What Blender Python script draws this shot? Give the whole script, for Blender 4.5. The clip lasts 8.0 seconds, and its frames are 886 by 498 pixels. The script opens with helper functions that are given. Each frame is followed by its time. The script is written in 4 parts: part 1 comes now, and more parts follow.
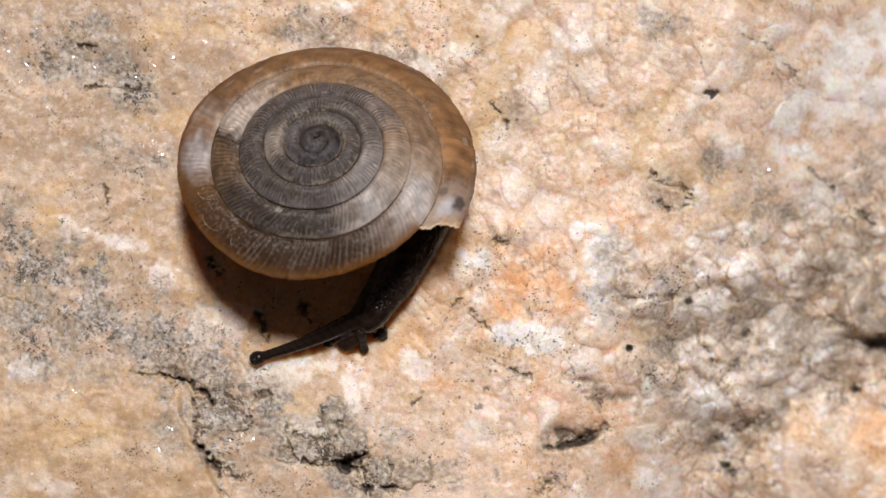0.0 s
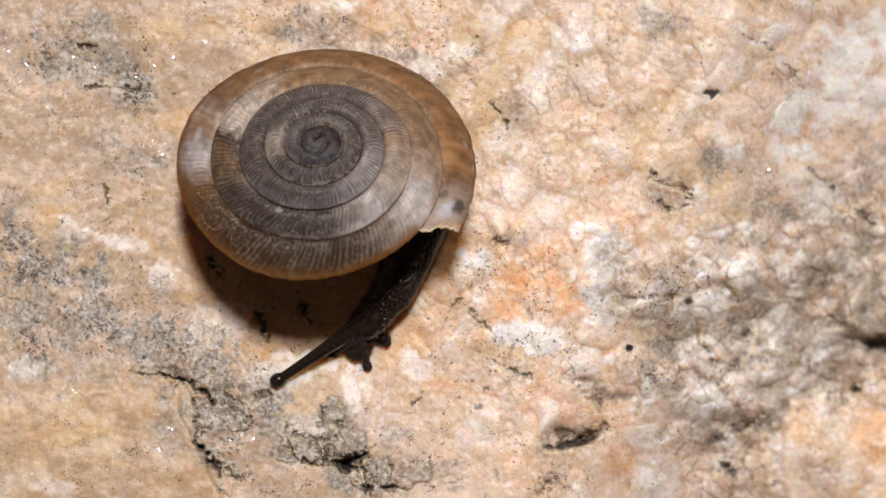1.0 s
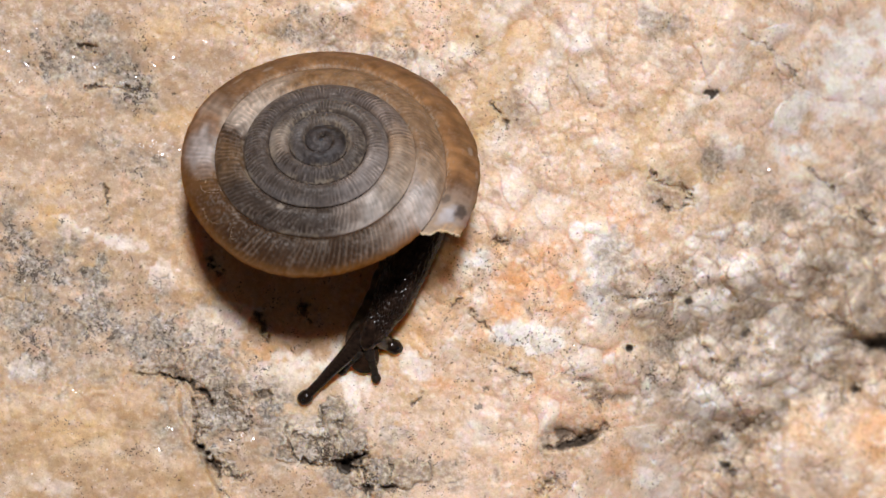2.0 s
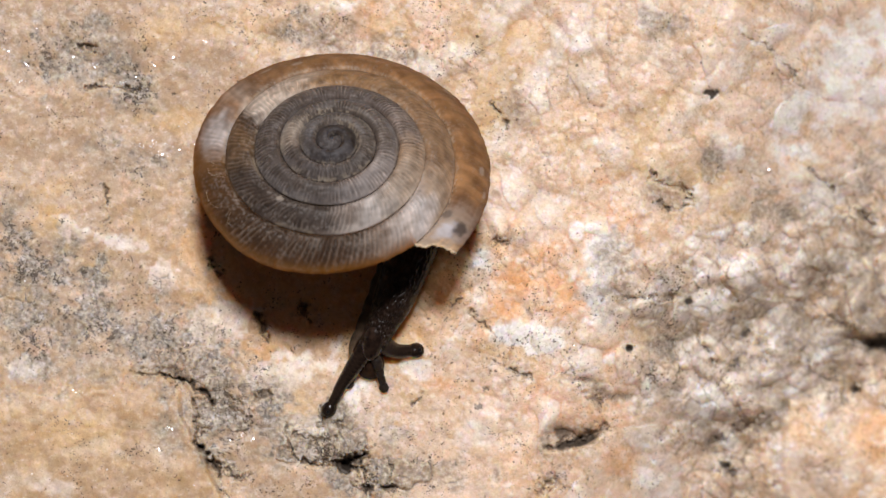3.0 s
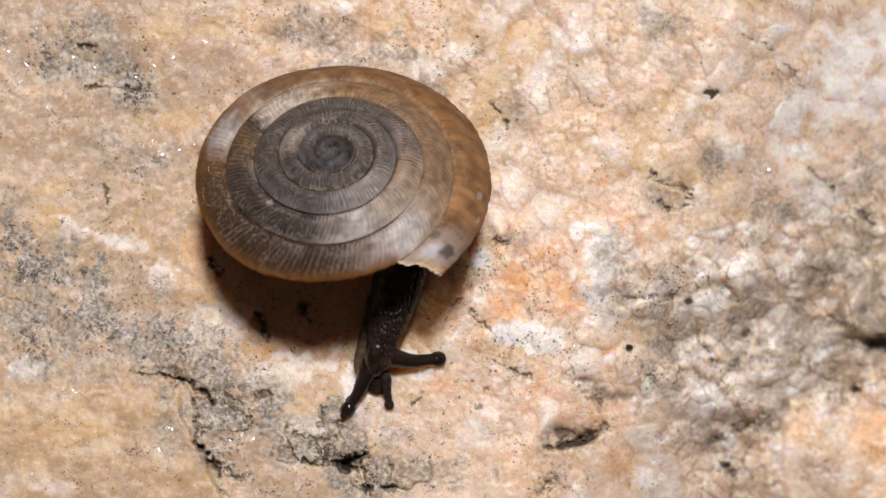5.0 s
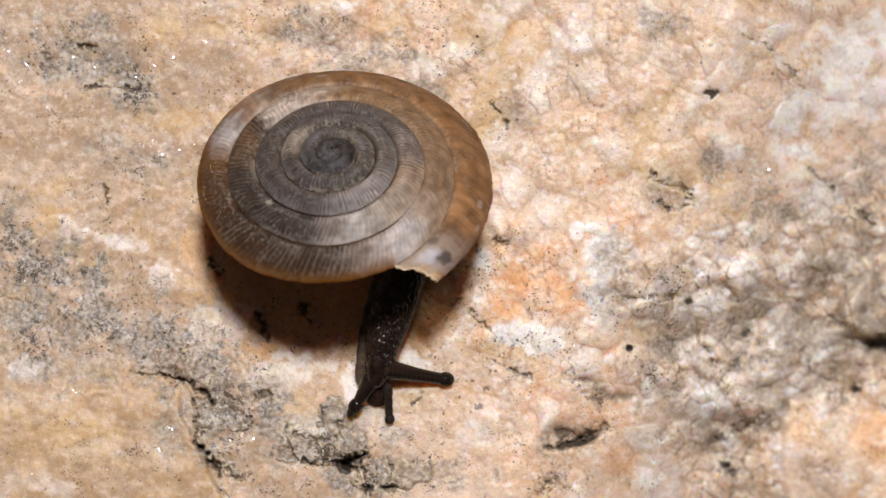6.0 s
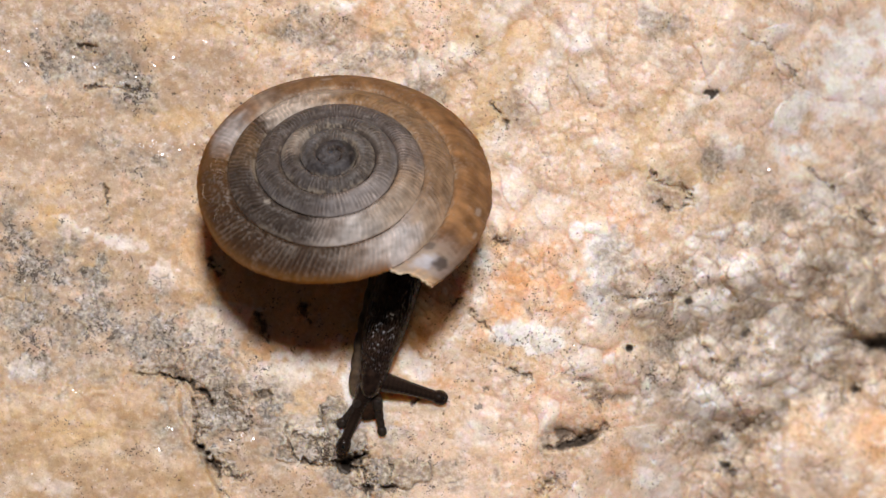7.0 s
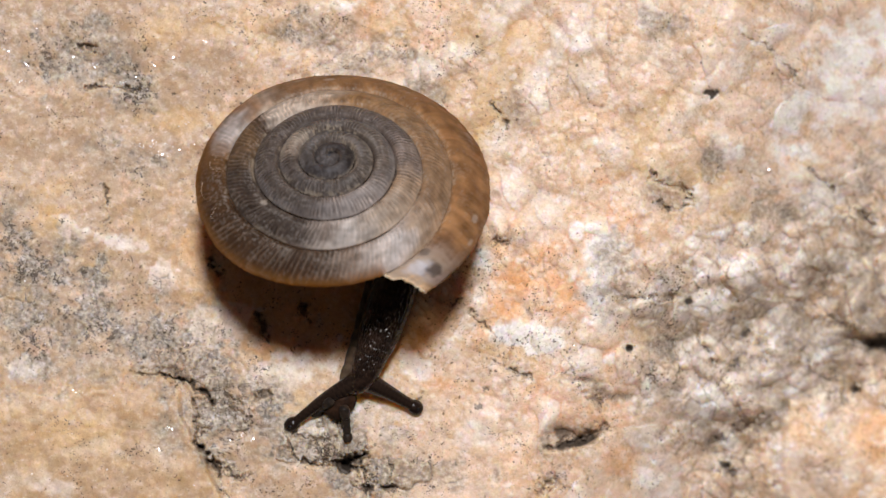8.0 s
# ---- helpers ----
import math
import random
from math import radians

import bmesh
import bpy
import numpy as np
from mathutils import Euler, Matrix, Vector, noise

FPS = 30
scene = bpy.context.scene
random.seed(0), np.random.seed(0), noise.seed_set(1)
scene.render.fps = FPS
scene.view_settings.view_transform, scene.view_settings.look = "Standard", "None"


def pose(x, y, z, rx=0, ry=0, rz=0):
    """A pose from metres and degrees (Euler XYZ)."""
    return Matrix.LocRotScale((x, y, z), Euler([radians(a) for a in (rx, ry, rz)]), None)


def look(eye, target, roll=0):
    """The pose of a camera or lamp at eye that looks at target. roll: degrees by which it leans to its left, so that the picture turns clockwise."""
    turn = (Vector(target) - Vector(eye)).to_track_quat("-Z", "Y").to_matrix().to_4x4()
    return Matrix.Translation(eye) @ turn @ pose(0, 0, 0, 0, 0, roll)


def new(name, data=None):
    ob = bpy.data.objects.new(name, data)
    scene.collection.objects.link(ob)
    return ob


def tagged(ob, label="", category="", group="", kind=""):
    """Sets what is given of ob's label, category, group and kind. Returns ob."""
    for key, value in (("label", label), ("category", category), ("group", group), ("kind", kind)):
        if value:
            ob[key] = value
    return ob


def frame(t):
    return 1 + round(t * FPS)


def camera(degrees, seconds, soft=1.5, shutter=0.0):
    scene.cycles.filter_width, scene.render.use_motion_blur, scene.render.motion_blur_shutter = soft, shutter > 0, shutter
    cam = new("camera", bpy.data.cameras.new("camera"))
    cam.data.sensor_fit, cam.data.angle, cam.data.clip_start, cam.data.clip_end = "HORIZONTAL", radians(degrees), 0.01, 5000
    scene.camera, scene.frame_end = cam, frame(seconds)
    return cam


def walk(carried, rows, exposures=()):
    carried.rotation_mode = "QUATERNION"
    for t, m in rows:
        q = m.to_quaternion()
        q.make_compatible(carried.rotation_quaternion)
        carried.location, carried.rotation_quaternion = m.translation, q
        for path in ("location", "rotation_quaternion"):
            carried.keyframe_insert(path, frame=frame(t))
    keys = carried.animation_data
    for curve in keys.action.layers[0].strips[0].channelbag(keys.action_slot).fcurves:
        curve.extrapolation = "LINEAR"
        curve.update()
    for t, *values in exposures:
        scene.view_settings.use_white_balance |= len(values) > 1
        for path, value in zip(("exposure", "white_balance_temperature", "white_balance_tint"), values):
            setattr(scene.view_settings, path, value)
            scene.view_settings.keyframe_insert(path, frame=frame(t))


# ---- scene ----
U = 2.25e-5                      # one plan unit in metres; the plan's corner lies at the slab's upper left
FAR = 6385                       # camera's height over the slab, in plan units
cam = camera(14, 8.0, soft=1.4)
walk(cam, [(0.0, pose(0, 0, FAR * U)), (8.0, pose(0, 0, FAR * U))])
cam.data.dof.use_dof = True
cam.data.dof.focus_distance = (FAR - 105) * U
cam.data.dof.aperture_fstop = 64

# ---- light ----
SUN_WAY = Vector((0.06, 0.38, 0.922)).normalized()
world = bpy.data.worlds.new("sky")
scene.world = world
world.use_nodes = True
sky = world.node_tree.nodes.new("ShaderNodeTexSky")
sky.sky_type, sky.sun_disc = "NISHITA", False
sky.air_density, sky.dust_density, sky.ozone_density = 0.3, 5.0, 0.0
sky.sun_elevation = math.asin(SUN_WAY.z)
sky.sun_rotation = math.atan2(SUN_WAY.x, SUN_WAY.y)
back = world.node_tree.nodes["Background"]
back.inputs["Strength"].default_value = 0.008
world.node_tree.links.new(sky.outputs[0], back.inputs["Color"])
sun = new("sun", bpy.data.lights.new("sun", "SUN"))
sun.data.energy, sun.data.angle, sun.data.color = 4.28, radians(7.5), (0.992, 0.967, 0.993)
sun.matrix_world = look(SUN_WAY * 0.5, (0, 0, 0))
scene.view_settings.exposure = 0.0


# ---- plan helpers ----
def at(x, y, z=0.0):
    """A place from plan units: x to the right, y downwards, z up, sighted down the view axis."""
    k = (1 - z / FAR) * U
    return Vector(((x - 784) * k, (441 - y) * k, z * U))


def hashed(ix, iy, seed):
    h = (ix.astype(np.int64) * 374761393 + iy.astype(np.int64) * 668265263 + seed * 144269504) & 0xFFFFFFFF
    h = ((h ^ (h >> 13)) * 1274126177) & 0xFFFFFFFF
    h = ((h ^ (h >> 16)) * 2246822519) & 0xFFFFFFFF
    return ((h ^ (h >> 15)) & 0xFFFFFF) / float(0xFFFFFF)


def vnoise(x, y, seed):
    ix, iy = np.floor(x), np.floor(y)
    fx, fy = x - ix, y - iy
    fx, fy = fx * fx * fx * (fx * (fx * 6 - 15) + 10), fy * fy * fy * (fy * (fy * 6 - 15) + 10)
    a, b = hashed(ix, iy, seed), hashed(ix + 1, iy, seed)
    c, d = hashed(ix, iy + 1, seed), hashed(ix + 1, iy + 1, seed)
    return ((a + (b - a) * fx) * (1 - fy) + (c + (d - c) * fx) * fy) * 2 - 1


def fbm(x, y, size, octaves, seed, gain=0.5):
    total, amp, norm = 0, 1.0, 0
    ca, sa = 0.8, 0.6
    u, v = x / size, y / size
    for k in range(octaves):
        total = total + amp * vnoise(u, v, seed + k * 17)
        norm += amp
        amp *= gain
        u, v = (u * ca - v * sa) * 2.03 + 11.3, (u * sa + v * ca) * 2.03 - 7.7
    return total / norm


def cells(x, y, size, seed):
    """Nearest and second nearest distance to scattered points, and a random value of the nearest."""
    u, v = x / size, y / size
    ix, iy = np.floor(u), np.floor(v)
    f1, f2, who = np.full(u.shape, 9.0), np.full(u.shape, 9.0), np.zeros(u.shape)
    for dx in (-1, 0, 1):
        for dy in (-1, 0, 1):
            cx, cy = ix + dx, iy + dy
            px, py = cx + hashed(cx, cy, seed), cy + hashed(cx, cy, seed + 5)
            d = np.hypot(u - px, v - py)
            near = d < f1
            f2 = np.where(near, f1, np.minimum(f2, d))
            who = np.where(near, hashed(cx, cy, seed + 9), who)
            f1 = np.where(near, d, f1)
    return f1, f2, who


def smooth(lo, hi, x):
    t = np.clip((x - lo) / (hi - lo), 0, 1)
    return t * t * (3 - 2 * t)


# ---- materials ----
def nodes_of(name):
    m = bpy.data.materials.new(name)
    m.use_nodes = True
    return m, m.node_tree, m.node_tree.nodes["Principled BSDF"]


def node(tree, kind, **values):
    n = tree.nodes.new(kind)
    for key, value in values.items():
        n.inputs[key.replace("_", " ")].default_value = value
    return n


def blend(tree, factor, a, b, mode="MIX"):
    n = tree.nodes.new("ShaderNodeMix")
    n.data_type, n.blend_type = "RGBA", mode
    for socket, value in ((n.inputs[0], factor), (n.inputs[6], a), (n.inputs[7], b)):
        if hasattr(value, "is_output"):
            tree.links.new(value, socket)
        else:
            socket.default_value = value if isinstance(value, float) else (*value, 1)
    return n.outputs[2]


def span(tree, value, lo, hi, to_lo=0.0, to_hi=1.0):
    n = tree.nodes.new("ShaderNodeMapRange")
    n.interpolation_type = "SMOOTHSTEP"
    tree.links.new(value, n.inputs[0])
    for k, v in ((1, lo), (2, hi), (3, to_lo), (4, to_hi)):
        n.inputs[k].default_value = v
    return n.outputs[0]


def calc(tree, how, a, b):
    n = tree.nodes.new("ShaderNodeMath")
    n.operation = how
    for socket, value in ((n.inputs[0], a), (n.inputs[1], b)):
        if hasattr(value, "is_output"):
            tree.links.new(value, socket)
        else:
            socket.default_value = value
    return n.outputs[0]


def noise_at(tree, where, scale, detail=4.0, rough=0.55):
    n = node(tree, "ShaderNodeTexNoise", Scale=scale, Detail=detail, Roughness=rough)
    tree.links.new(where, n.inputs["Vector"])
    return n.outputs["Fac"]


def attribute(tree, name, out="Fac"):
    n = tree.nodes.new("ShaderNodeAttribute")
    n.attribute_name = name
    return n.outputs[out]


def relief(tree, bsdf, height, distance, strength=1.0):
    n = node(tree, "ShaderNodeBump", Distance=distance, Strength=strength)
    tree.links.new(height, n.inputs["Height"])
    tree.links.new(n.outputs[0], bsdf.inputs["Normal"])


def rock_material():
    m, tree, bsdf = nodes_of("weathered_quartzite")
    where = tree.nodes.new("ShaderNodeNewGeometry").outputs["Position"]
    broad, mid, small = noise_at(tree, where, 420, 4.0), noise_at(tree, where, 1700, 5.0, 0.62), noise_at(tree, where, 5200, 4.0, 0.62)
    fine = noise_at(tree, where, 13000, 3.0, 0.6)
    colour = blend(tree, span(tree, broad, 0.38, 0.62), (0.715, 0.505, 0.336), (0.74, 0.556, 0.415))
    calm = span(tree, attribute(tree, "tan"), 0.0, 1.0, 1.0, 0.75)
    colour = blend(tree, attribute(tree, "tan"), colour, (0.475, 0.335, 0.218))
    colour = blend(tree, calc(tree, "MULTIPLY", calm, span(tree, mid, 0.50, 0.70, 0.0, 0.75)), colour, (0.80, 0.68, 0.57))
    colour = blend(tree, calc(tree, "MULTIPLY", calm, span(tree, mid, 0.47, 0.30, 0.0, 0.40)), colour, (0.54, 0.37, 0.25))
    tint_a, tint_b = noise_at(tree, where, 900, 6.0, 0.7), noise_at(tree, where, 2700, 5.0, 0.7)
    colour = blend(tree, span(tree, tint_a, 0.52, 0.66, 0.0, 0.36), colour, (0.52, 0.40, 0.30))
    colour = blend(tree, span(tree, tint_a, 0.46, 0.34, 0.0, 0.5), colour, (0.80, 0.55, 0.38))
    colour = blend(tree, calc(tree, "MULTIPLY", calm, span(tree, tint_b, 0.55, 0.70, 0.0, 0.55)), colour, (0.46, 0.37, 0.29))
    colour = blend(tree, calc(tree, "MULTIPLY", calm, span(tree, tint_b, 0.44, 0.32, 0.0, 0.55)), colour, (0.83, 0.73, 0.65))
    colour = blend(tree, attribute(tree, "plate"), colour, blend(tree, span(tree, mid, 0.35, 0.68), (0.44, 0.295, 0.160), (0.545, 0.38, 0.235)))
    colour = blend(tree, attribute(tree, "orange"), colour, (0.77, 0.41, 0.185))
    colour = blend(tree, attribute(tree, "yellow"), colour, (0.66, 0.45, 0.23))
    colour = blend(tree, attribute(tree, "white"), colour, (0.87, 0.82, 0.775))
    grey = blend(tree, span(tree, small, 0.36, 0.64), (0.245, 0.20, 0.158), (0.455, 0.395, 0.325))
    colour = blend(tree, attribute(tree, "grey"), colour, grey)
    colour = blend(tree, calc(tree, "MULTIPLY", calm, span(tree, small, 0.54, 0.40, 0.0, 0.26)), colour, blend(tree, 1.0, colour, (0.66, 0.56, 0.46), "MULTIPLY"))
    colour = blend(tree, calc(tree, "MULTIPLY", calm, span(tree, small, 0.56, 0.72, 0.0, 0.4)), colour, (0.80, 0.72, 0.64))
    colour = blend(tree, span(tree, fine, 0.40, 0.66, 0.0, 0.26), colour, blend(tree, 1.0, colour, (0.60, 0.55, 0.50), "MULTIPLY"))
    colour = blend(tree, attribute(tree, "brown"), colour, blend(tree, span(tree, small, 0.4, 0.6), (0.13, 0.08, 0.04), (0.30, 0.20, 0.11)))
    # dark grains, thicker where the stone is grey
    for scale, size in ((3000.0, 0.17), (5200.0, 0.21)):
        grains = node(tree, "ShaderNodeTexVoronoi", Scale=scale)
        tree.links.new(where, grains.inputs["Vector"])
        tint = tree.nodes.new("ShaderNodeSeparateColor")
        tree.links.new(grains.outputs["Color"], tint.inputs[0])
        chosen = calc(tree, "LESS_THAN", tint.outputs[0], calc(tree, "MULTIPLY", attribute(tree, "grains"), 0.24))
        ragged = calc(tree, "ADD", grains.outputs["Distance"], calc(tree, "MULTIPLY", calc(tree, "SUBTRACT", small, 0.5), 1.3))
        big = calc(tree, "MULTIPLY", calc(tree, "ADD", tint.outputs[1], 0.3), size)
        dot = calc(tree, "MULTIPLY", chosen, span(tree, calc(tree, "DIVIDE", ragged, big), 0.4, 1.3, 0.88, 0.0))
        colour = blend(tree, dot, colour, blend(tree, tint.outputs[2], (0.085, 0.055, 0.034), (0.27, 0.175, 0.10)))
    for scale, low in ((5600.0, 0.708), (10500.0, 0.718)):
        specks = noise_at(tree, where, scale, 2.0, 0.5)
        dot = span(tree, calc(tree, "ADD", specks, calc(tree, "MULTIPLY", attribute(tree, "grains"), 0.2)), low, low + 0.06, 0.0, 0.75)
        colour = blend(tree, dot, colour, (0.07, 0.042, 0.024))
    # pinprick specks in loose swarms
    swarm = calc(tree, "MULTIPLY", span(tree, noise_at(tree, where, 700, 5.0, 0.7), 0.48, 0.66, 0.0, 0.17), attribute(tree, "pepper"))
    for scale, low in ((8000.0, 0.75), (13000.0, 0.74)):
        prick = span(tree, calc(tree, "ADD", noise_at(tree, where, scale, 1.5, 0.5), swarm), low, low + 0.05, 0.0, 0.92)
        colour = blend(tree, prick, colour, (0.065, 0.042, 0.026))
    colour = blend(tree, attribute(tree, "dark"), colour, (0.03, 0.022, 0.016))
    tree.links.new(colour, bsdf.inputs["Base Color"])
    tree.links.new(span(tree, mid, 0.3, 0.7, 0.40, 0.60), bsdf.inputs["Roughness"])
    bsdf.inputs["Specular IOR Level"].default_value = 0.35
    tree.links.new(span(tree, attribute(tree, "dark"), 0.05, 0.6, 0.9, 0.0), bsdf.inputs["Subsurface Weight"])
    bsdf.inputs["Subsurface Radius"].default_value = (0.92, 0.62, 0.30)
    bsdf.inputs["Subsurface Scale"].default_value = 0.0013
    relief(tree, bsdf, calc(tree, "ADD", mid, calc(tree, "MULTIPLY", small, 0.6)), 0.00004, 0.7)
    return m


def shell_material():
    m, tree, bsdf = nodes_of("horn_brown_shell")
    where = tree.nodes.new("ShaderNodeTexCoord").outputs["Object"]
    fine, mid = noise_at(tree, where, 6000, 3.0), noise_at(tree, where, 1300, 4.0)
    colour = attribute(tree, "pigment_sheen", "Color")
    colour = blend(tree, span(tree, mid, 0.35, 0.7, 0.0, 0.45), colour, blend(tree, 1.0, colour, (0.60, 0.50, 0.42), "MULTIPLY"))
    colour = blend(tree, span(tree, fine, 0.56, 0.72, 0.0, 0.12), colour, (0.42, 0.35, 0.29))
    tree.links.new(colour, bsdf.inputs["Base Color"])
    tree.links.new(span(tree, mid, 0.3, 0.7, 0.38, 0.54), bsdf.inputs["Roughness"])
    bsdf.inputs["Specular IOR Level"].default_value = 0.15
    relief(tree, bsdf, fine, 0.00003, 0.6)
    # thin horn lets some light through
    thin = tree.nodes.new("ShaderNodeBsdfTranslucent")
    tree.links.new(blend(tree, 0.55, blend(tree, 1.0, colour, (1.7, 1.2, 0.6), "MULTIPLY"), (0.88, 0.57, 0.21)), thin.inputs["Color"])
    both = tree.nodes.new("ShaderNodeMixShader")
    tree.links.new(attribute(tree, "thin"), both.inputs[0])
    tree.links.new(bsdf.outputs[0], both.inputs[1])
    tree.links.new(thin.outputs[0], both.inputs[2])
    clear, glassy = tree.nodes.new("ShaderNodeBsdfTransparent"), tree.nodes.new("ShaderNodeMixShader")
    clear.inputs["Color"].default_value = (1.0, 0.84, 0.62, 1)
    tree.links.new(attribute(tree, "clear"), glassy.inputs[0])
    tree.links.new(both.outputs[0], glassy.inputs[1])
    tree.links.new(clear.outputs[0], glassy.inputs[2])
    tree.links.new(glassy.outputs[0], tree.nodes["Material Output"].inputs["Surface"])
    return m


def skin_material(name, dark, pale, rough, through_light=0.0, gloss=0.34):
    m, tree, bsdf = nodes_of(name)
    where = tree.nodes.new("ShaderNodeTexCoord").outputs["Object"]
    mid, fine = noise_at(tree, where, 2600, 4.0), noise_at(tree, where, 9000, 2.0)
    tree.links.new(blend(tree, span(tree, mid, 0.35, 0.7), dark, pale), bsdf.inputs["Base Color"])
    bsdf.inputs["Roughness"].default_value = rough
    bsdf.inputs["Specular IOR Level"].default_value = gloss
    bsdf.inputs["IOR"].default_value = 1.3
    bsdf.inputs["Subsurface Weight"].default_value = through_light
    bsdf.inputs["Subsurface Radius"].default_value = (1.0, 0.55, 0.3)
    bsdf.inputs["Subsurface Scale"].default_value = 0.0004
    warts = node(tree, "ShaderNodeTexVoronoi", Scale=8000.0)
    longer = tree.nodes.new("ShaderNodeVectorMath")
    longer.operation = "MULTIPLY"
    longer.inputs[1].default_value = (0.8, 1, 1)
    tree.links.new(where, longer.inputs[0])
    tree.links.new(longer.outputs[0], warts.inputs["Vector"])
    relief(tree, bsdf, calc(tree, "ADD", calc(tree, "MULTIPLY", warts.outputs["Distance"], -1.0), calc(tree, "MULTIPLY", fine, 0.3)), 0.00005, 0.32)
    return m


def plain_material(name, colour, rough, metal=0.0):
    m, _, bsdf = nodes_of(name)
    bsdf.inputs["Base Color"].default_value = (*colour, 1)
    bsdf.inputs["Roughness"].default_value, bsdf.inputs["Metallic"].default_value = rough, metal
    return m


ROCK, SHELL = rock_material(), shell_material()
SKIN = skin_material("wet_black_skin", (0.010, 0.0060, 0.0044), (0.027, 0.0152, 0.0102), 0.14, 0.0, 0.5)
HORN = skin_material("wet_black_tentacle_skin", (0.009, 0.0056, 0.0042), (0.024, 0.0145, 0.0098), 0.17, 0.0, 0.5)
SOLE = skin_material("brown_foot_skin", (0.045, 0.029, 0.018), (0.095, 0.064, 0.040), 0.5, 0.3)
FEELER = skin_material("brown_feeler_skin", (0.016, 0.012, 0.010), (0.04, 0.028, 0.02), 0.3, 0.1, 0.14)
SNOUT = skin_material("reddish_brown_skin", (0.016, 0.0085, 0.0055), (0.042, 0.021, 0.012), 0.45, 0.1, 0.1)
EYE = plain_material("black_eye", (0.004, 0.004, 0.004), 0.12)
APEX = plain_material("grey_horn", (0.045, 0.046, 0.052), 0.3)
MICA = plain_material("mica", (0.75, 0.76, 0.79), 0.32, 0.9)
LIP = skin_material("pale_horn", (0.50, 0.33, 0.18), (0.70, 0.55, 0.38), 0.35, 0.3, 0.4)


def mesh_from(name, verts, faces, material, fields=()):
    me = bpy.data.meshes.new(name)
    me.vertices.add(len(verts))
    me.vertices.foreach_set("co", np.asarray(verts, np.float32).ravel())
    faces = np.asarray(faces, np.int32)
    me.loops.add(faces.size)
    me.loops.foreach_set("vertex_index", faces.ravel())
    me.polygons.add(len(faces))
    me.polygons.foreach_set("loop_start", np.arange(len(faces), dtype=np.int32) * 4)
    me.polygons.foreach_set("use_smooth", np.ones(len(faces), bool))
    for key, values in fields:
        if values.ndim == 2:
            a = me.attributes.new(key, "FLOAT_COLOR", "POINT")
            a.data.foreach_set("color", np.c_[values, np.ones(len(values))].astype(np.float32).ravel())
        else:
            a = me.attributes.new(key, "FLOAT", "POINT")
            a.data.foreach_set("value", values.astype(np.float32))
    me.materials.append(material)
    me.update(calc_edges=True)
    me.validate()
    return me


def quads(rows, cols):
    i = (np.arange(rows - 1)[:, None] * cols + np.arange(cols - 1)[None, :]).ravel()
    return np.c_[i, i + cols, i + cols + 1, i + 1]


# ---- the stone ----
def patch(x, y, cx, cy, rx, ry, turn=0.0, ragged=0.5, round_off=False):
    """A mineral patch with a ragged edge."""
    c, s = math.cos(radians(turn)), math.sin(radians(turn))
    u, v = ((x - cx) * c + (y - cy) * s) / rx, (-(x - cx) * s + (y - cy) * c) / ry
    near = (np.abs(u) < 2.6) & (np.abs(v) < 2.6)
    out = np.zeros(x.shape)
    if round_off:
        out[near] = np.exp(-1.3 * (u[near] ** 2 + v[near] ** 2))
        return out
    d = np.hypot(u[near], v[near]) + ragged * (1.2 * WARP[near] + 0.6 * FINE[near] + 0.7 * BROKEN[near] + 0.3 * CHIP[near])
    out[near] = 1 - smooth(0.35, 1.2, d)
    return out


def seam(x, y, points, width, broken=0.5):
    """Closeness to a ragged, broken line through the points, 1 on the line."""
    best = np.full(x.shape, 1e9)
    for (ax, ay), (bx, by) in zip(points, points[1:]):
        pad = width * 5 + 30
        near = (x > min(ax, bx) - pad) & (x < max(ax, bx) + pad) & (y > min(ay, by) - pad) & (y < max(ay, by) + pad)
        px, py = x[near] + 11 * FINE[near] + 10 * WARP[near], y[near] + 9 * CHIP[near] + 8 * BROKEN[near]
        ex, ey = bx - ax, by - ay
        k = np.clip(((px - ax) * ex + (py - ay) * ey) / (ex * ex + ey * ey), 0, 1)
        best[near] = np.minimum(best[near], np.hypot(px - ax - k * ex, py - ay - k * ey))
    w = width * np.clip(0.8 + 1.3 * CHIP + 0.9 * broken * BROKEN, 0.12, 2.2)
    return np.exp(-(best / w) ** 2) * (1 - broken * smooth(0.0, 0.35, -BROKEN - 0.4 * CHIP))


def spread(lo, hi, step, far, count):
    """Even lines between lo and hi, wider and wider beyond."""
    inner = np.arange(lo, hi + step, step)
    grow = far * np.expm1(np.linspace(0, 12.5, count + 1)[1:]) / math.expm1(12.5)
    return np.r_[lo - grow[::-1], inner, inner[-1] + grow]


lines_x, lines_y = spread(-45, 1640, 1.7, 1.8e6, 56), spread(-50, 930, 1.7, 1.8e6, 56)
GX, GY = (a.ravel() for a in np.meshgrid(lines_x, lines_y))
WARP, FINE = fbm(GX, GY, 60, 5, 21), fbm(GX, GY, 16, 4, 57)
BROAD = fbm(GX, GY, 260, 4, 5)
CHIP, BROKEN = fbm(GX, GY, 9, 3, 143), fbm(GX, GY, 26, 4, 167)
SOFT, CALM = fbm(GX, GY, 70, 2, 301), fbm(GX, GY, 70, 2, 333)


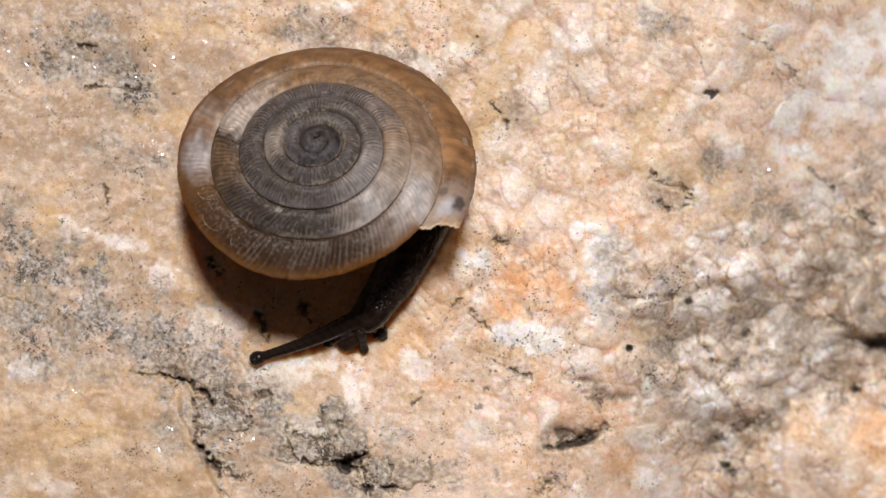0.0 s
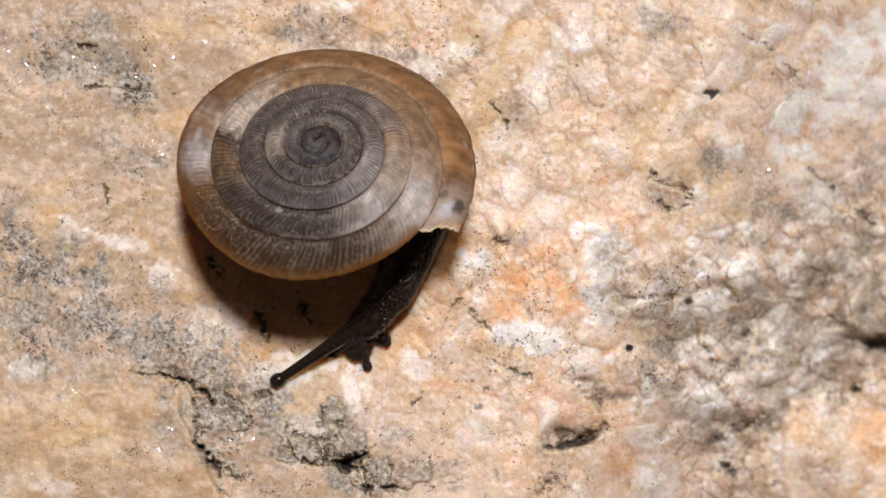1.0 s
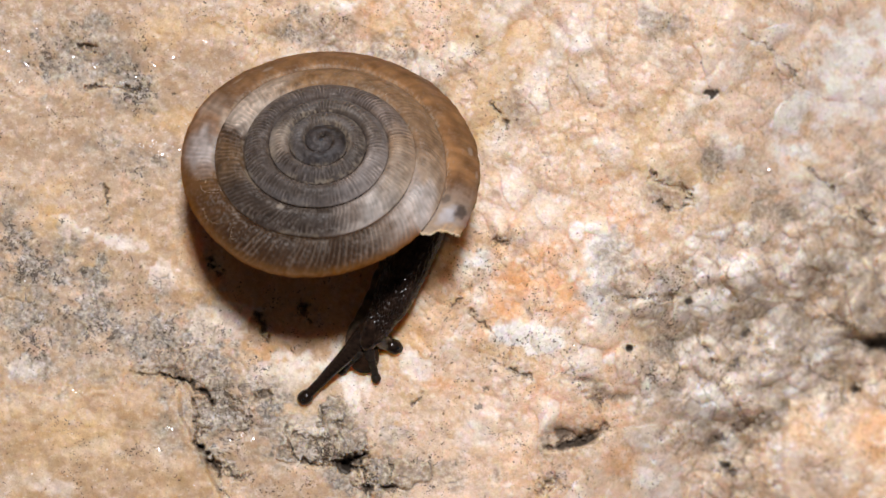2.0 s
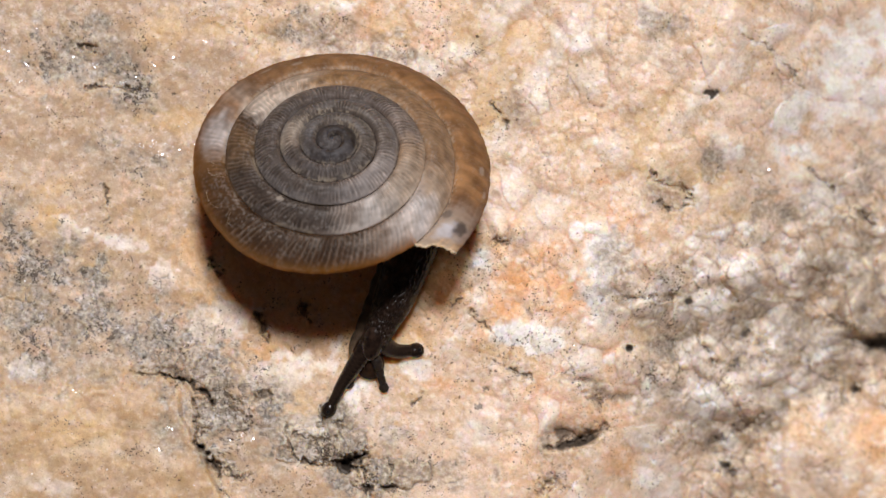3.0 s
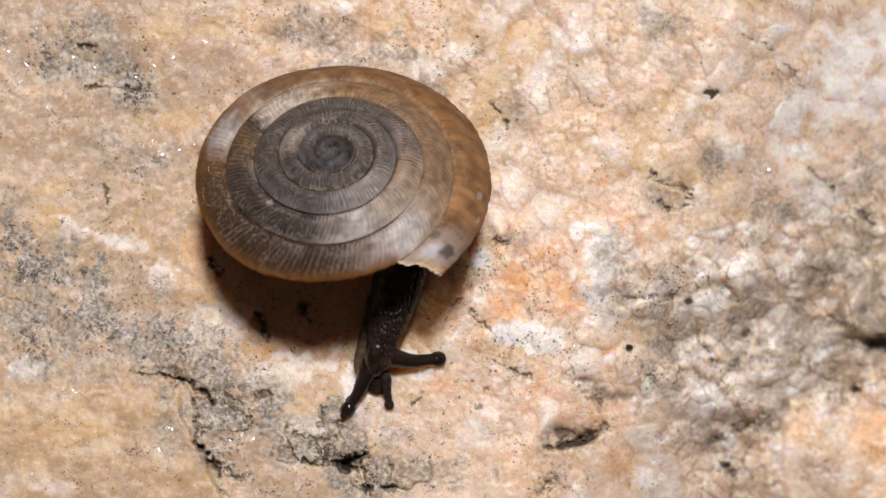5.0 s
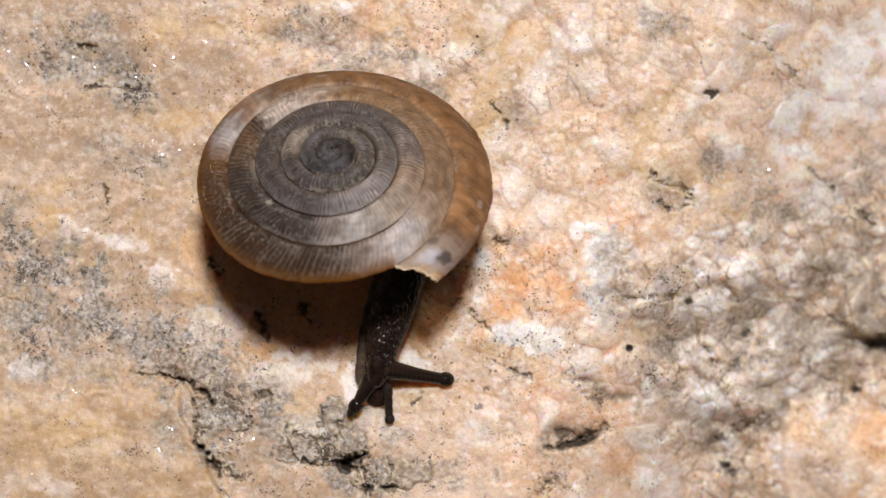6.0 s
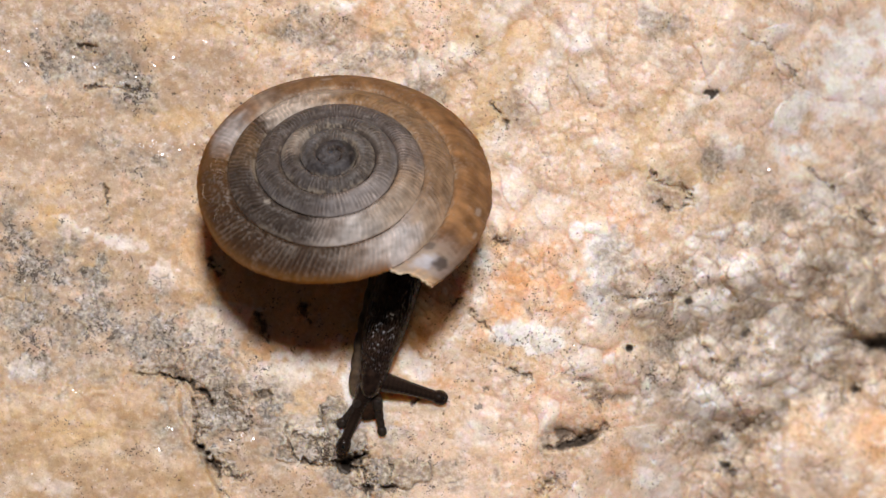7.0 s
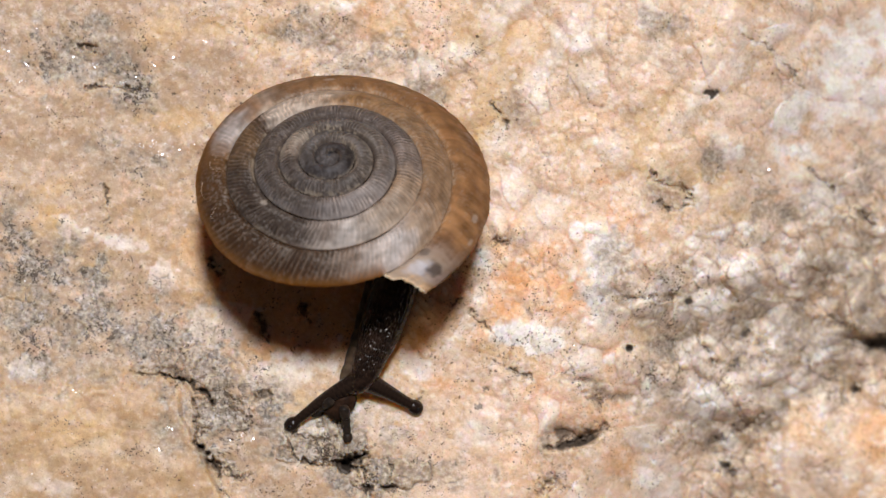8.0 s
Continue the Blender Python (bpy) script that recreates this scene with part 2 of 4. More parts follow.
def build_stone():
    x, y = GX, GY
    none = np.zeros(x.shape)
    # how nodular the surface is: smooth slab towards one corner, grainy knobs elsewhere
    knobby = smooth(420, 900, x + 0.55 * (441 - y) + 120 * BROAD)
    f1, f2, who = cells(x + 26 * SOFT, y + 26 * CALM, 60, 71)
    g1, g2, _ = cells(x + 12 * CALM, y + 12 * SOFT, 27, 33)
    z = 14 * BROAD + 2.2 * WARP + 5 * SOFT + 0.4 * FINE
    z += knobby * ((5 + 7 * who) * (1 - smooth(0, 0.95, f1)) + 1.2 * (1 - smooth(0.0, 0.8, g1)) + 4 * WARP)
    z += (1 - knobby) * 1.6 * (1 - smooth(0.1, 0.7, g1))
    # sugary grains
    q1, _, sugar = cells(x + 3 * CHIP, y + 3 * FINE, 12, 615)
    z += (0.3 + 0.7 * knobby) * (0.4 + sugar) * np.maximum(1 - (q1 / 0.7) ** 2, 0) + 0.5 * knobby * CHIP
    # the stone falls away on one side
    fall = smooth(1080, 1680, x + 0.45 * (y - 400))
    z -= 370 * fall
    # coarse rubble lower down on the falling side
    rubble = smooth(1080, 1260, x + 60 * WARP) * smooth(360, 520, y + 90 * BROAD + 0.25 * (x - 1200)) * (1 - 0.85 * patch(x, y, 1490, 815, 190, 130, 5, ragged=0.4))
    slab = smooth(1386, 1408, x + 16 * SOFT + 7 * WARP) * smooth(702, 720, y - 0.10 * (x - 1400) + 14 * CALM + 5 * WARP)
    rubble = rubble * (1 - slab)
    z += 16 * slab
    h1, h2, tone = cells(x + 14 * SOFT + 3 * BROKEN, y + 14 * CALM + 3 * FINE, 30, 211)
    knob = np.sqrt(np.maximum(1 - (h1 / 0.8) ** 2, 0))
    z += rubble * (4 + 8 * tone) * knob
    z += rubble * (3 * (1 - smooth(0, 0.8, g1)) + 1.5 * WARP + 0.8 * FINE + 0.5 * CHIP + 1.0 * (0.4 + sugar) * np.maximum(1 - (q1 / 0.7) ** 2, 0))
    grey, orange, yellow, white, dark, brown, grains, plate = (none.copy() for _ in range(8))
    tan = 1 - smooth(330, 900, x + 0.25 * (441 - y) + 150 * BROAD)

    def lay(field, rows, strength=1.0, ragged=0.9):
        for row in rows:
            np.maximum(field, strength * patch(x, y, *row, ragged=ragged), out=field)

    # the yellowish smooth plate with its broken edge
    edge = (1 - smooth(312, 324, x + 7 * WARP - 0.52 * np.maximum(y - 735, 0))) * smooth(664, 704, y + 22 * WARP + 6 * FINE)
    plate = edge * np.clip(0.72 + 0.6 * SOFT + 0.35 * WARP, 0.2, 0.95)
    z += 10 * edge
    # hollows and ridges
    hollows = [(1460, 530, 110, 46, -28, 42), (1300, 790, 110, 30, -20, 24), (1545, 610, 42, 24, 10, 60), (1385, 620, 60, 50, 0, -40), (1500, 560, 60, 36, 40, -70), (1310, 690, 70, 50, 10, -70), (1310, 500, 44, 34, 0, -36), (1450, 800, 110, 80, 10, -60), (1200, 590, 120, 60, 0, 26)]
    hollows += [(330, 690, 60, 18, 35, 16), (400, 770, 44, 70, 0, 16), (560, 790, 50, 40, 0, 8), (1010, 780, 60, 18, -14, 30), (1045, 698, 34, 22, 30, 18), (140, 120, 110, 40, 10, 8), (1180, 340, 60, 34, 20, 16), (280, 490, 50, 30, 15, -5), (400, 570, 70, 34, 0, -5), (160, 415, 80, 20, 20, -5)]
    for cx, cy, rx, ry, turn, depth in hollows:
        z -= 0.8 * depth * patch(x + 30 * CALM + 12 * BROKEN, y + 30 * SOFT + 8 * WARP, cx, cy, rx, ry, turn, 0.5, True)
    # rounded quartz nodules crowd one another on the falling side
    rng = random.Random(12)
    nodules = [(1310, 490, 42, 36, 26), (1395, 575, 46, 40, 20), (1455, 605, 34, 40, 20), (1522, 515, 30, 52, 34), (1540, 568, 32, 30, 24),
               (1312, 680, 42, 30, 26), (1352, 722, 42, 30, 26), (1272, 632, 18, 16, 14), (1275, 722, 30, 26, 20), (1290, 780, 26, 24, 16),
               (1420, 672, 24, 22, 20), (1505, 622, 40, 22, 22), (1120, 642, 36, 36, 16), (1060, 588, 48, 30, 14), (1120, 502, 32, 20, 12)]
    nodules += [(1205, 680, 52, 50, 16), (1362, 640, 50, 42, 18), (1245, 705, 40, 40, 14), (1490, 470, 34, 24, 16),
                (1410, 470, 40, 30, 14), (1255, 545, 36, 30, 12), (1030, 650, 40, 24, 10), (1095, 560, 30, 22, 10), (1230, 620, 36, 26, 12)]
    nodules += [(rng.uniform(1020, 1600), rng.uniform(400, 720), rng.uniform(11, 24), rng.uniform(9, 20), rng.uniform(3, 6.5)) for _ in range(110)]
    dome, pale = none.copy(), none.copy()
    wx, wy = x + 16 * CALM + 4 * BROKEN, y + 16 * SOFT + 4 * FINE
    for cx, cy, rx, ry, rise in nodules:
        near = (np.abs(wx - cx) < rx) & (np.abs(wy - cy) < ry)
        up = np.sqrt(np.maximum(1 - ((wx[near] - cx) / rx) ** 2 - ((wy[near] - cy) / ry) ** 2, 0))
        higher = up * rise > dome[near]
        pale[near] = np.where(higher, rng.uniform(0.2, 0.75) * smooth(0.1, 0.9, up), pale[near])
        dome[near] = np.maximum(dome[near], up * rise)
    z += 0.75 * dome
    white += pale
    # flat-topped grey chunks wedged side by side
    chunk, seat = none.copy(), none.copy()
    for cx, cy, rx, ry, turn, rise in ((540, 782, 42, 32, 8, 13), (588, 766, 24, 40, 0, 15), (575, 806, 26, 14, 0, 9), (628, 778, 26, 24, -15, 10), (648, 838, 22, 28, 10, 18),
                                       (712, 834, 52, 24, 3, 14), (664, 866, 16, 14, 0, 10), (516, 806, 20, 12, 0, 8), (600, 730, 34, 26, 10, 8), (345, 632, 24, 22, 0, 7),
                                       (385, 665, 34, 30, 0, 6), (400, 740, 50, 22, 4, 6), (300, 630, 30, 20, 0, 6), (405, 835, 20, 14, 40, 8), (365, 740, 16, 26, -10, 7)):
        c, k = math.cos(radians(turn)), math.sin(radians(turn))
        wx, wy = x + 13 * BROKEN + 7 * CHIP + 5 * SOFT - cx, y + 9 * FINE + 12 * WARP + 8 * CALM - cy
        d = (np.abs((wx * c + wy * k) / rx) ** 3 + np.abs((wy * c - wx * k) / ry) ** 3)
        up = np.sqrt(np.maximum(1 - d, 0))
        chunk = np.maximum(chunk, up * rise)
        seat = np.maximum(seat, np.exp(-((d - 1.05) / 0.22) ** 2) * (up < 0.3) * min(1.0, rise / 12))
    z += 0.6 * chunk
    cut = seat * smooth(-0.25, 0.3, BROKEN + 0.5 * CHIP)
    tan = np.maximum(tan, 0.95 * patch(x, y, 870, 120, 140, 190, 0, ragged=0.6))
    # deeper tan takes up part of the far hollow's shade
    tan = np.maximum(tan, 0.9 * patch(x, y, 1500, 600, 150, 130, 0, ragged=0.6))
    tan = np.maximum(tan, 0.15 * patch(x, y, 1300, 700, 150, 130, 0, ragged=0.6))
    # grey weathered zones
    lay(grey, ((150, 105, 108, 55, 8), (95, 120, 72, 48, 0), (230, 140, 72, 48, 30), (130, 45, 72, 26, 0)), 0.8)
    lay(grey, ((110, 480, 132, 52, 10),
               (20, 430, 60, 72, 0), (200, 590, 180, 60, 6), (55, 610, 60, 72, 0), (300, 620, 132, 60, 10), (400, 700, 132, 52, 18),
               (385, 770, 48, 84, -10), (560, 785, 67, 52, 0), (650, 840, 60, 40, 20)), 1.0)
    lay(grey, ( (1190, 355, 44, 30, 20), (1260, 280, 18, 36, 0),
               (1370, 380, 50, 40, 0), (1190, 30, 50, 26, 0), (1535, 320, 30, 90, 0)), 0.5)
    lay(grey, ((1080, 490, 40, 60, 0), (760, 165, 40, 24, 20), (620, 110, 108, 36, -10), (560, 60, 60, 40, 0), (1160, 650, 60, 50, 0),
               (1020, 790, 80, 26, -12), (760, 830, 90, 30, 10), (700, 770, 48, 36, 0), (230, 275, 72, 31, 10), (20, 350, 48, 31, 0)), 0.55)
    for row in ((150, 570, 250, 110, 8), (400, 730, 140, 110, 20), (60, 480, 130, 80, 0), (140, 105, 150, 70, 5), (590, 810, 120, 60, 10), (1290, 640, 150, 150, 0), (1200, 560, 110, 80, 0), (1450, 590, 150, 110, 0), (1310, 740, 100, 60, 0)):
        grey = np.maximum(grey, (0.8 if row[0] < 700 else 0.40) * (1 - 0.5 * rubble * knob) * patch(x, y, *row, ragged=0.7))
    # pale quartz
    lay(white, ((180, 418, 66, 15, 20), (285, 490, 44, 26, 10), (400, 575, 60, 30, 0), (530, 650, 50, 30, -10), (480, 660, 36, 20, 0),
                (45, 630, 26, 44, 10), (120, 520, 60, 24, 10), (620, 700, 24, 40, 0), (750, 650, 34, 22, 0), (540, 755, 40, 20, 0)), 0.62, 1.2)
    lay(white, ((1505, 130, 95, 130, 0), (1310, 265, 40, 30, 0), (1420, 275, 60, 26, 0), (1400, 200, 60, 50, 0), (1460, 340, 60, 50, 0)), 0.8)
    lay(white, ((1500, 75, 60, 44, -10), (1440, 130, 44, 24, -15), (1520, 140, 40, 60, 0), (1312, 262, 32, 26, 0), (1410, 268, 50, 26, 0),
                (1320, 485, 36, 30, 0), (930, 590, 60, 26, 10), (1060, 470, 26, 60, 0), (850, 470, 40, 24, 0)), 0.95)
    lay(white, ((690, 760, 40, 26, 0), (1160, 835, 34, 44, 0), (840, 770, 40, 20, 0), (1420, 330, 50, 30, 0), (1120, 500, 36, 20, 0), (1310, 690, 50, 40, 0),
                (1020, 60, 50, 40, 0), (960, 120, 40, 40, 0), (1510, 190, 40, 40, 0), (1370, 640, 40, 30, 0), (110, 860, 50, 20, 0)), 0.4)
    lay(white, ((60, 710, 60, 24, 10), (160, 800, 70, 22, -8), (240, 745, 50, 20, 10), (300, 820, 40, 24, 30), (60, 850, 60, 20, 0)), 0.17, 1.0)
    # broad whitening stands in for light lost on the falling side
    lay(white, ((1490, 200, 150, 260, 0), (1400, 400, 120, 60, 0)), 0.3, 0.9)
    # iron stains; round the shell the warm glow of its shadow is painted in too
    lay(orange, ((935, 500, 110, 56, 8), (1010, 520, 60, 34, 0), (1548, 762, 44, 40, 0), (890, 545, 60, 34, 20), (960, 450, 60, 26, -15)), 0.84, 0.5)
    lay(orange, ((930, 505, 80, 38, 8), (960, 545, 50, 24, 0), (450, 162, 30, 12, 10), (1552, 770, 40, 60, 0), (1490, 640, 60, 34, 10),
                 (890, 400, 40, 20, -20), (930, 620, 30, 16, 0), (770, 680, 40, 26, 40), (1095, 808, 34, 24, 0), (1060, 320, 40, 20, 0)), 0.6)
    lay(orange, ((290, 540, 60, 20, 10), (350, 500, 50, 30, 20), (650, 40, 70, 40, 0), (940, 60, 50, 40, 0), (1090, 380, 40, 22, 0),
                 (860, 580, 60, 40, 0), (960, 700, 120, 40, 0), (1080, 640, 50, 40, 0), (1040, 740, 90, 40, 0), (740, 560, 60, 40, 0)), 0.34)
    # amber light filtered by the shell painted in, besides orange stone
    lay(orange, ((345, 450, 44, 66, 0), (405, 545, 80, 40, 20), (800, 520, 80, 50, 0), (870, 440, 70, 40, 0), (740, 600, 50, 60, 0), (470, 620, 60, 30, 0), (450, 520, 110, 50, 30), (570, 560, 110, 60, 0), (640, 520, 90, 60, 0)), 0.55)
    lay(yellow, ((850, 60, 80, 60, 0), (850, 185, 70, 80, 0), (960, 90, 70, 70, 0), (1000, 250, 60, 50, 0), (1180, 265, 70, 60, 0)), 0.6)
    # warm tint of the shell's shadow, painted broadly into the stone
    lay(orange, ((540, 555, 330, 140, 0),), 0.34, 0.6)
    lay(yellow, ((470, 500, 240, 130, 20),), 0.5, 0.6)
    lay(yellow, ((75, 392, 50, 36, 0), (165, 470, 60, 24, 20), (30, 545, 40, 44, 0)), 0.8)
    lay(yellow, ((820, 490, 100, 70, 0), (750, 600, 70, 60, 0), (500, 640, 90, 40, 10), (360, 520, 60, 80, 0)), 0.45)
    lay(yellow, ((840, 140, 40, 34, 0), (850, 225, 30, 36, 0), (1160, 270, 80, 50, 0), (1170, 200, 50, 40, 0), (1260, 320, 60, 40, 0),
                 (1300, 380, 50, 40, 0), (90, 330, 60, 26, 0), (330, 210, 90, 26, 0), (290, 60, 60, 40, 0), (130, 760, 130, 70, 0)), 0.6)
    lay(yellow, ((10, 540, 50, 36, 0), (520, 720, 40, 40, 30), (700, 45, 50, 30, 0), (440, 50, 80, 40, 0), (1470, 420, 50, 40, 0),
                 (1450, 690, 60, 36, 0), (210, 660, 60, 14, 0), (250, 725, 40, 12, 20), (480, 700, 30, 12, 40)), 0.6)
    grey, brown = grey * (1 - 0.85 * slab), brown * (1 - 0.8 * slab)
    lay(yellow, ((1480, 790, 120, 80, 10), (1430, 745, 40, 30, 0)), 0.38)
    lay(white, ((1445, 735, 30, 22, 0), (1480, 840, 60, 26, 0), (1400, 800, 30, 40, 0)), 0.5)
    lay(white, ((1316, 478, 30, 26, 0),), 1.2, 0.5)
    lay(yellow, ((1322, 510, 36, 16, 10), (1045, 596, 30, 14, 0), (905, 620, 60, 22, 10), (1085, 520, 12, 26, 0)), 0.75, 0.6)
    # grainy knobs differ in tint, with brown dust between them
    white += knobby * (0.40 * smooth(0.6, 0.95, who) + 0.16) * (1 - smooth(0.1, 0.75, f1 + 0.3 * BROKEN))
    orange += knobby * 0.16 * smooth(0.6, 0.2, who)
    brown += knobby * 0.10 * (1 - smooth(0.0, 0.10, f2 - f1)) * smooth(-0.15, 0.4, WARP + 0.5 * FINE)
    brown += 0.22 * knobby * (1 - 0.8 * rubble) * smooth(0.25, 0.6, fbm(x, y, 34, 4, 91))
    grey += rubble * 0.30 * (1 - smooth(0.5, 6, dome))
    gap = rubble * (1 - smooth(0.02, 0.13, h2 - h1 + 0.10 * CHIP))
    brown, dark = brown + 0.34 * gap, dark + 0.30 * gap * smooth(0.05, 0.4, BROKEN + 0.4 * WARP)
    white += rubble * knob * (0.32 * smooth(0.45, 0.95, tone))
    silt = knobby * (1 - smooth(0.0, 0.16, g2 - g1 + 0.22 * CHIP + 0.16 * BROKEN)) * smooth(0.05, 0.45, WARP + 0.5 * BROKEN)
    brown, dark = brown + 0.24 * silt, dark + 0.08 * silt
    z -= 1.2 * silt
    grey += knobby * 0.2 * smooth(0.15, 0.5, fbm(x, y, 70, 4, 191))
    # mottled greys break up
    grey *= 0.48 + 0.45 * smooth(-0.3, 0.3, fbm(x, y, 40, 5, 44, 0.65)) + 0.35 * (0.6 * knobby + (1 - 0.7 * knobby) * smooth(-0.25, 0.25, fbm(x, y, 10, 3, 45)))
    grains = (1 - 0.25 * knobby) * np.clip(0.6 * grey * smooth(-0.3, 0.3, BROKEN + WARP) + 0.025 + 0.36 * smooth(0.1, 0.45, WARP + 0.4 * BROKEN), 0, 1)
    grey = np.maximum(grey, (0.85 + 0.3 * WARP) * smooth(0, 4, chunk))
    veins = (1 - smooth(0.0, 0.055, np.abs(fbm(x, y, 44, 4, 512, 0.6)))) * smooth(-0.1, 0.3, fbm(x, y, 30, 3, 520))
    dark += (0.75 * veins + 0.35 * smooth(0.45, 0.6, CHIP + 0.6 * BROKEN)) * smooth(0.3, 0.7, grey) * (1 - smooth(800, 1000, x)) * (1 - edge) * (1 - 0.6 * smooth(0, 4, chunk))
    # hairline cracks between the grains of the grey zones
    c1, c2, _ = cells(x + 9 * BROKEN + 5 * CHIP, y + 9 * WARP + 5 * FINE, 23, 801)
    hair = (1 - smooth(0.02, 0.075, c2 - c1)) * smooth(0.05, 0.35, fbm(x, y, 48, 3, 811) + 0.3 * CHIP) * smooth(0.25, 0.6, grey) * (1 - edge) * (1 - 0.7 * smooth(800, 1000, x))
    dark = np.maximum(dark, 0.6 * hair)
    z -= 1.5 * hair
    dark = np.maximum(dark, 0.6 * cut)
    z -= 4 * cut
    grains = grains * (1 - 0.7 * smooth(850, 1150, x) * (1 - smooth(340, 480, y))) * (1 - 0.6 * edge)
    peppered = [(1030, 150, 50, 60, 0), (250, 600, 130, 50, 8), (390, 690, 90, 50, 10), (90, 560, 80, 40, 0), (1210, 55, 70, 50, 0), (1220, 210, 50, 20, 10), (1260, 280, 20, 50, 0), (1190, 362, 60, 26, 0), (1060, 330, 60, 20, 0)]
    peppered += [(1380, 120, 60, 60, 0), (1370, 380, 60, 40, 0), (1530, 300, 30, 80, 0), (900, 190, 30, 50, 0), (880, 640, 60, 40, 0), (870, 420, 50, 30, 0), (800, 560, 40, 40, 0), (990, 610, 50, 40, 0), (150, 785, 60, 10, -20), (230, 800, 40, 10, -10), (60, 745, 50, 9, 0)]
    for row in peppered:
        near = patch(x, y, *row, ragged=0.8)
        grains, grey, brown = np.maximum(grains, 0.4 * near), np.maximum(grey, 0.16 * near), np.maximum(brown, 0.08 * near)
    grains = grains * (1 - 0.6 * smooth(820, 1050, x) * (1 - smooth(380, 520, y)))
    z -= 3 * smooth(0.3, 0.6, FINE) * grey
    # dirt settled in the hollows between the nodules
    soil = [(1160, 526, 52, 6, 0), (1172, 572, 16, 30, 0), (1232, 582, 28, 20, 0), (1172, 612, 22, 16, 0), (1206, 635, 20, 10, 0),
            (1058, 702, 20, 26, 0), (1100, 702, 44, 11, 0), (1130, 718, 14, 22, 0), (1032, 672, 24, 7, 0), (1180, 766, 26, 16, 0), (1232, 786, 52, 20, 0)]
    soil += [(1322, 600, 12, 24, 0), (1310, 642, 32, 20, 0), (1335, 545, 50, 14, -10), (1440, 528, 44, 22, -25), (1462, 556, 24, 12, 0), (1480, 488, 40, 16, -30),
             (1450, 690, 46, 24, 0), (1368, 690, 28, 14, 0), (1385, 716, 12, 28, 10), (1352, 766, 34, 8, -15), (1282, 800, 28, 30, 0), (1356, 860, 16, 8, 0)]
    soil += [(1300, 760, 34, 16, 0), (1402, 640, 16, 24, 0), (1545, 502, 20, 34, -30), (1240, 650, 26, 16, 0), (1420, 440, 16, 9, -40), (1310, 528, 40, 9, -20)]
    # the far hollow's shade painted in grey and brown, together with its dirt
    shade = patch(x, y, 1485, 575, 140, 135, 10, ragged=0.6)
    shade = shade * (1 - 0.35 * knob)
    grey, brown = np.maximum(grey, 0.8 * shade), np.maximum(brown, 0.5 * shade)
    soil += [(1386, 700, 10, 26, 10), (1340, 762, 40, 8, -35), (1290, 806, 14, 26, 0), (1300, 842, 10, 16, 0)]
    for row in soil:
        near = patch(x, y, *row, ragged=0.55) * (1 - 0.6 * rubble * knob)
        grey, brown = np.maximum(grey, 0.42 * near), np.maximum(brown, 0.27 * near)
        dark, grains = np.maximum(dark, 0.22 * smooth(0.55, 1, near) * smooth(-0.2, 0.4, BROKEN + CHIP)), np.maximum(grains, 0.5 * near)
        z -= 4 * near
    # shade inside the deepest holes, painted near black
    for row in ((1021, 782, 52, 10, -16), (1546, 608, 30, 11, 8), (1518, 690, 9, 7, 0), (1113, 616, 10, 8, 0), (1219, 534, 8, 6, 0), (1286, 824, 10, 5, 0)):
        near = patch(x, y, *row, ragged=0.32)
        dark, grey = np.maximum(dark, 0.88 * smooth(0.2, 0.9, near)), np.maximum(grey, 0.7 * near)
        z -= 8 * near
    # cracks and pits, carved, with the shade of their depths painted near black
    cracks = [
        (3.4, 22, ((292, 662), (330, 674), (352, 692), (376, 714))), (1.8, 12, ((340, 702), (347, 742), (344, 772), (354, 792))), (5, 32, ((352, 790), (368, 808), (384, 828))),
        (2.2, 14, ((384, 828), (396, 858), (408, 884))),
        (3, 10, ((376, 715), (430, 712), (470, 700))), (3, 10, ((240, 660), (296, 664))),
        (2.6, 14, ((382, 815), (408, 838), (432, 850))), (6.5, 40, ((607, 826), (624, 814), (646, 804))),
        (4, 20, ((636, 856), (644, 872))), (4, 18, ((672, 862), (694, 868))),
        (2.2, 12, ((872, 182), (884, 200), (905, 235)))]
    clefts = [
        (6, 18, ((972, 790), (1010, 786), (1062, 764))), (3, 10, ((868, 432), (900, 430))),
        (2.5, 8, ((803, 545), (815, 530))), (2, 8, ((182, 328), (192, 345), (191, 392))),
        (2.5, 10, ((880, 640), (912, 660), (946, 672))), (3, 14, ((1148, 312), (1200, 330), (1222, 345))),
        (3, 12, ((1160, 360), (1180, 372), (1225, 358))), (1.6, 6, ((1320, 64), (1370, 90), (1405, 128), (1420, 156)))]
    fissures = [
        (2.5, 12, ((1436, 300), (1458, 320), (1474, 338))), (3, 14, ((140, 80), (168, 92))),
        (3, 12, ((150, 155), (200, 150), (240, 160))), (4, 16, ((455, 560), (468, 590), (478, 604))),
        (4, 14, ((535, 545), (550, 570))), (5, 18, ((375, 470), (392, 486))),
        (2.4, 16, ((512, 800), (540, 818), (575, 823), (606, 822))), (1.8, 10, ((503, 756), (507, 785), (514, 800))), (1.6, 8, ((572, 722), (566, 750), (580, 790))),
        (1.6, 8, ((606, 745), (612, 800))), (2.0, 12, ((690, 812), (686, 850), (664, 862))), (1.6, 8, ((520, 770), (560, 782), (596, 776))),
        (2.6, 16, ((640, 830), (644, 858), (656, 880)))]
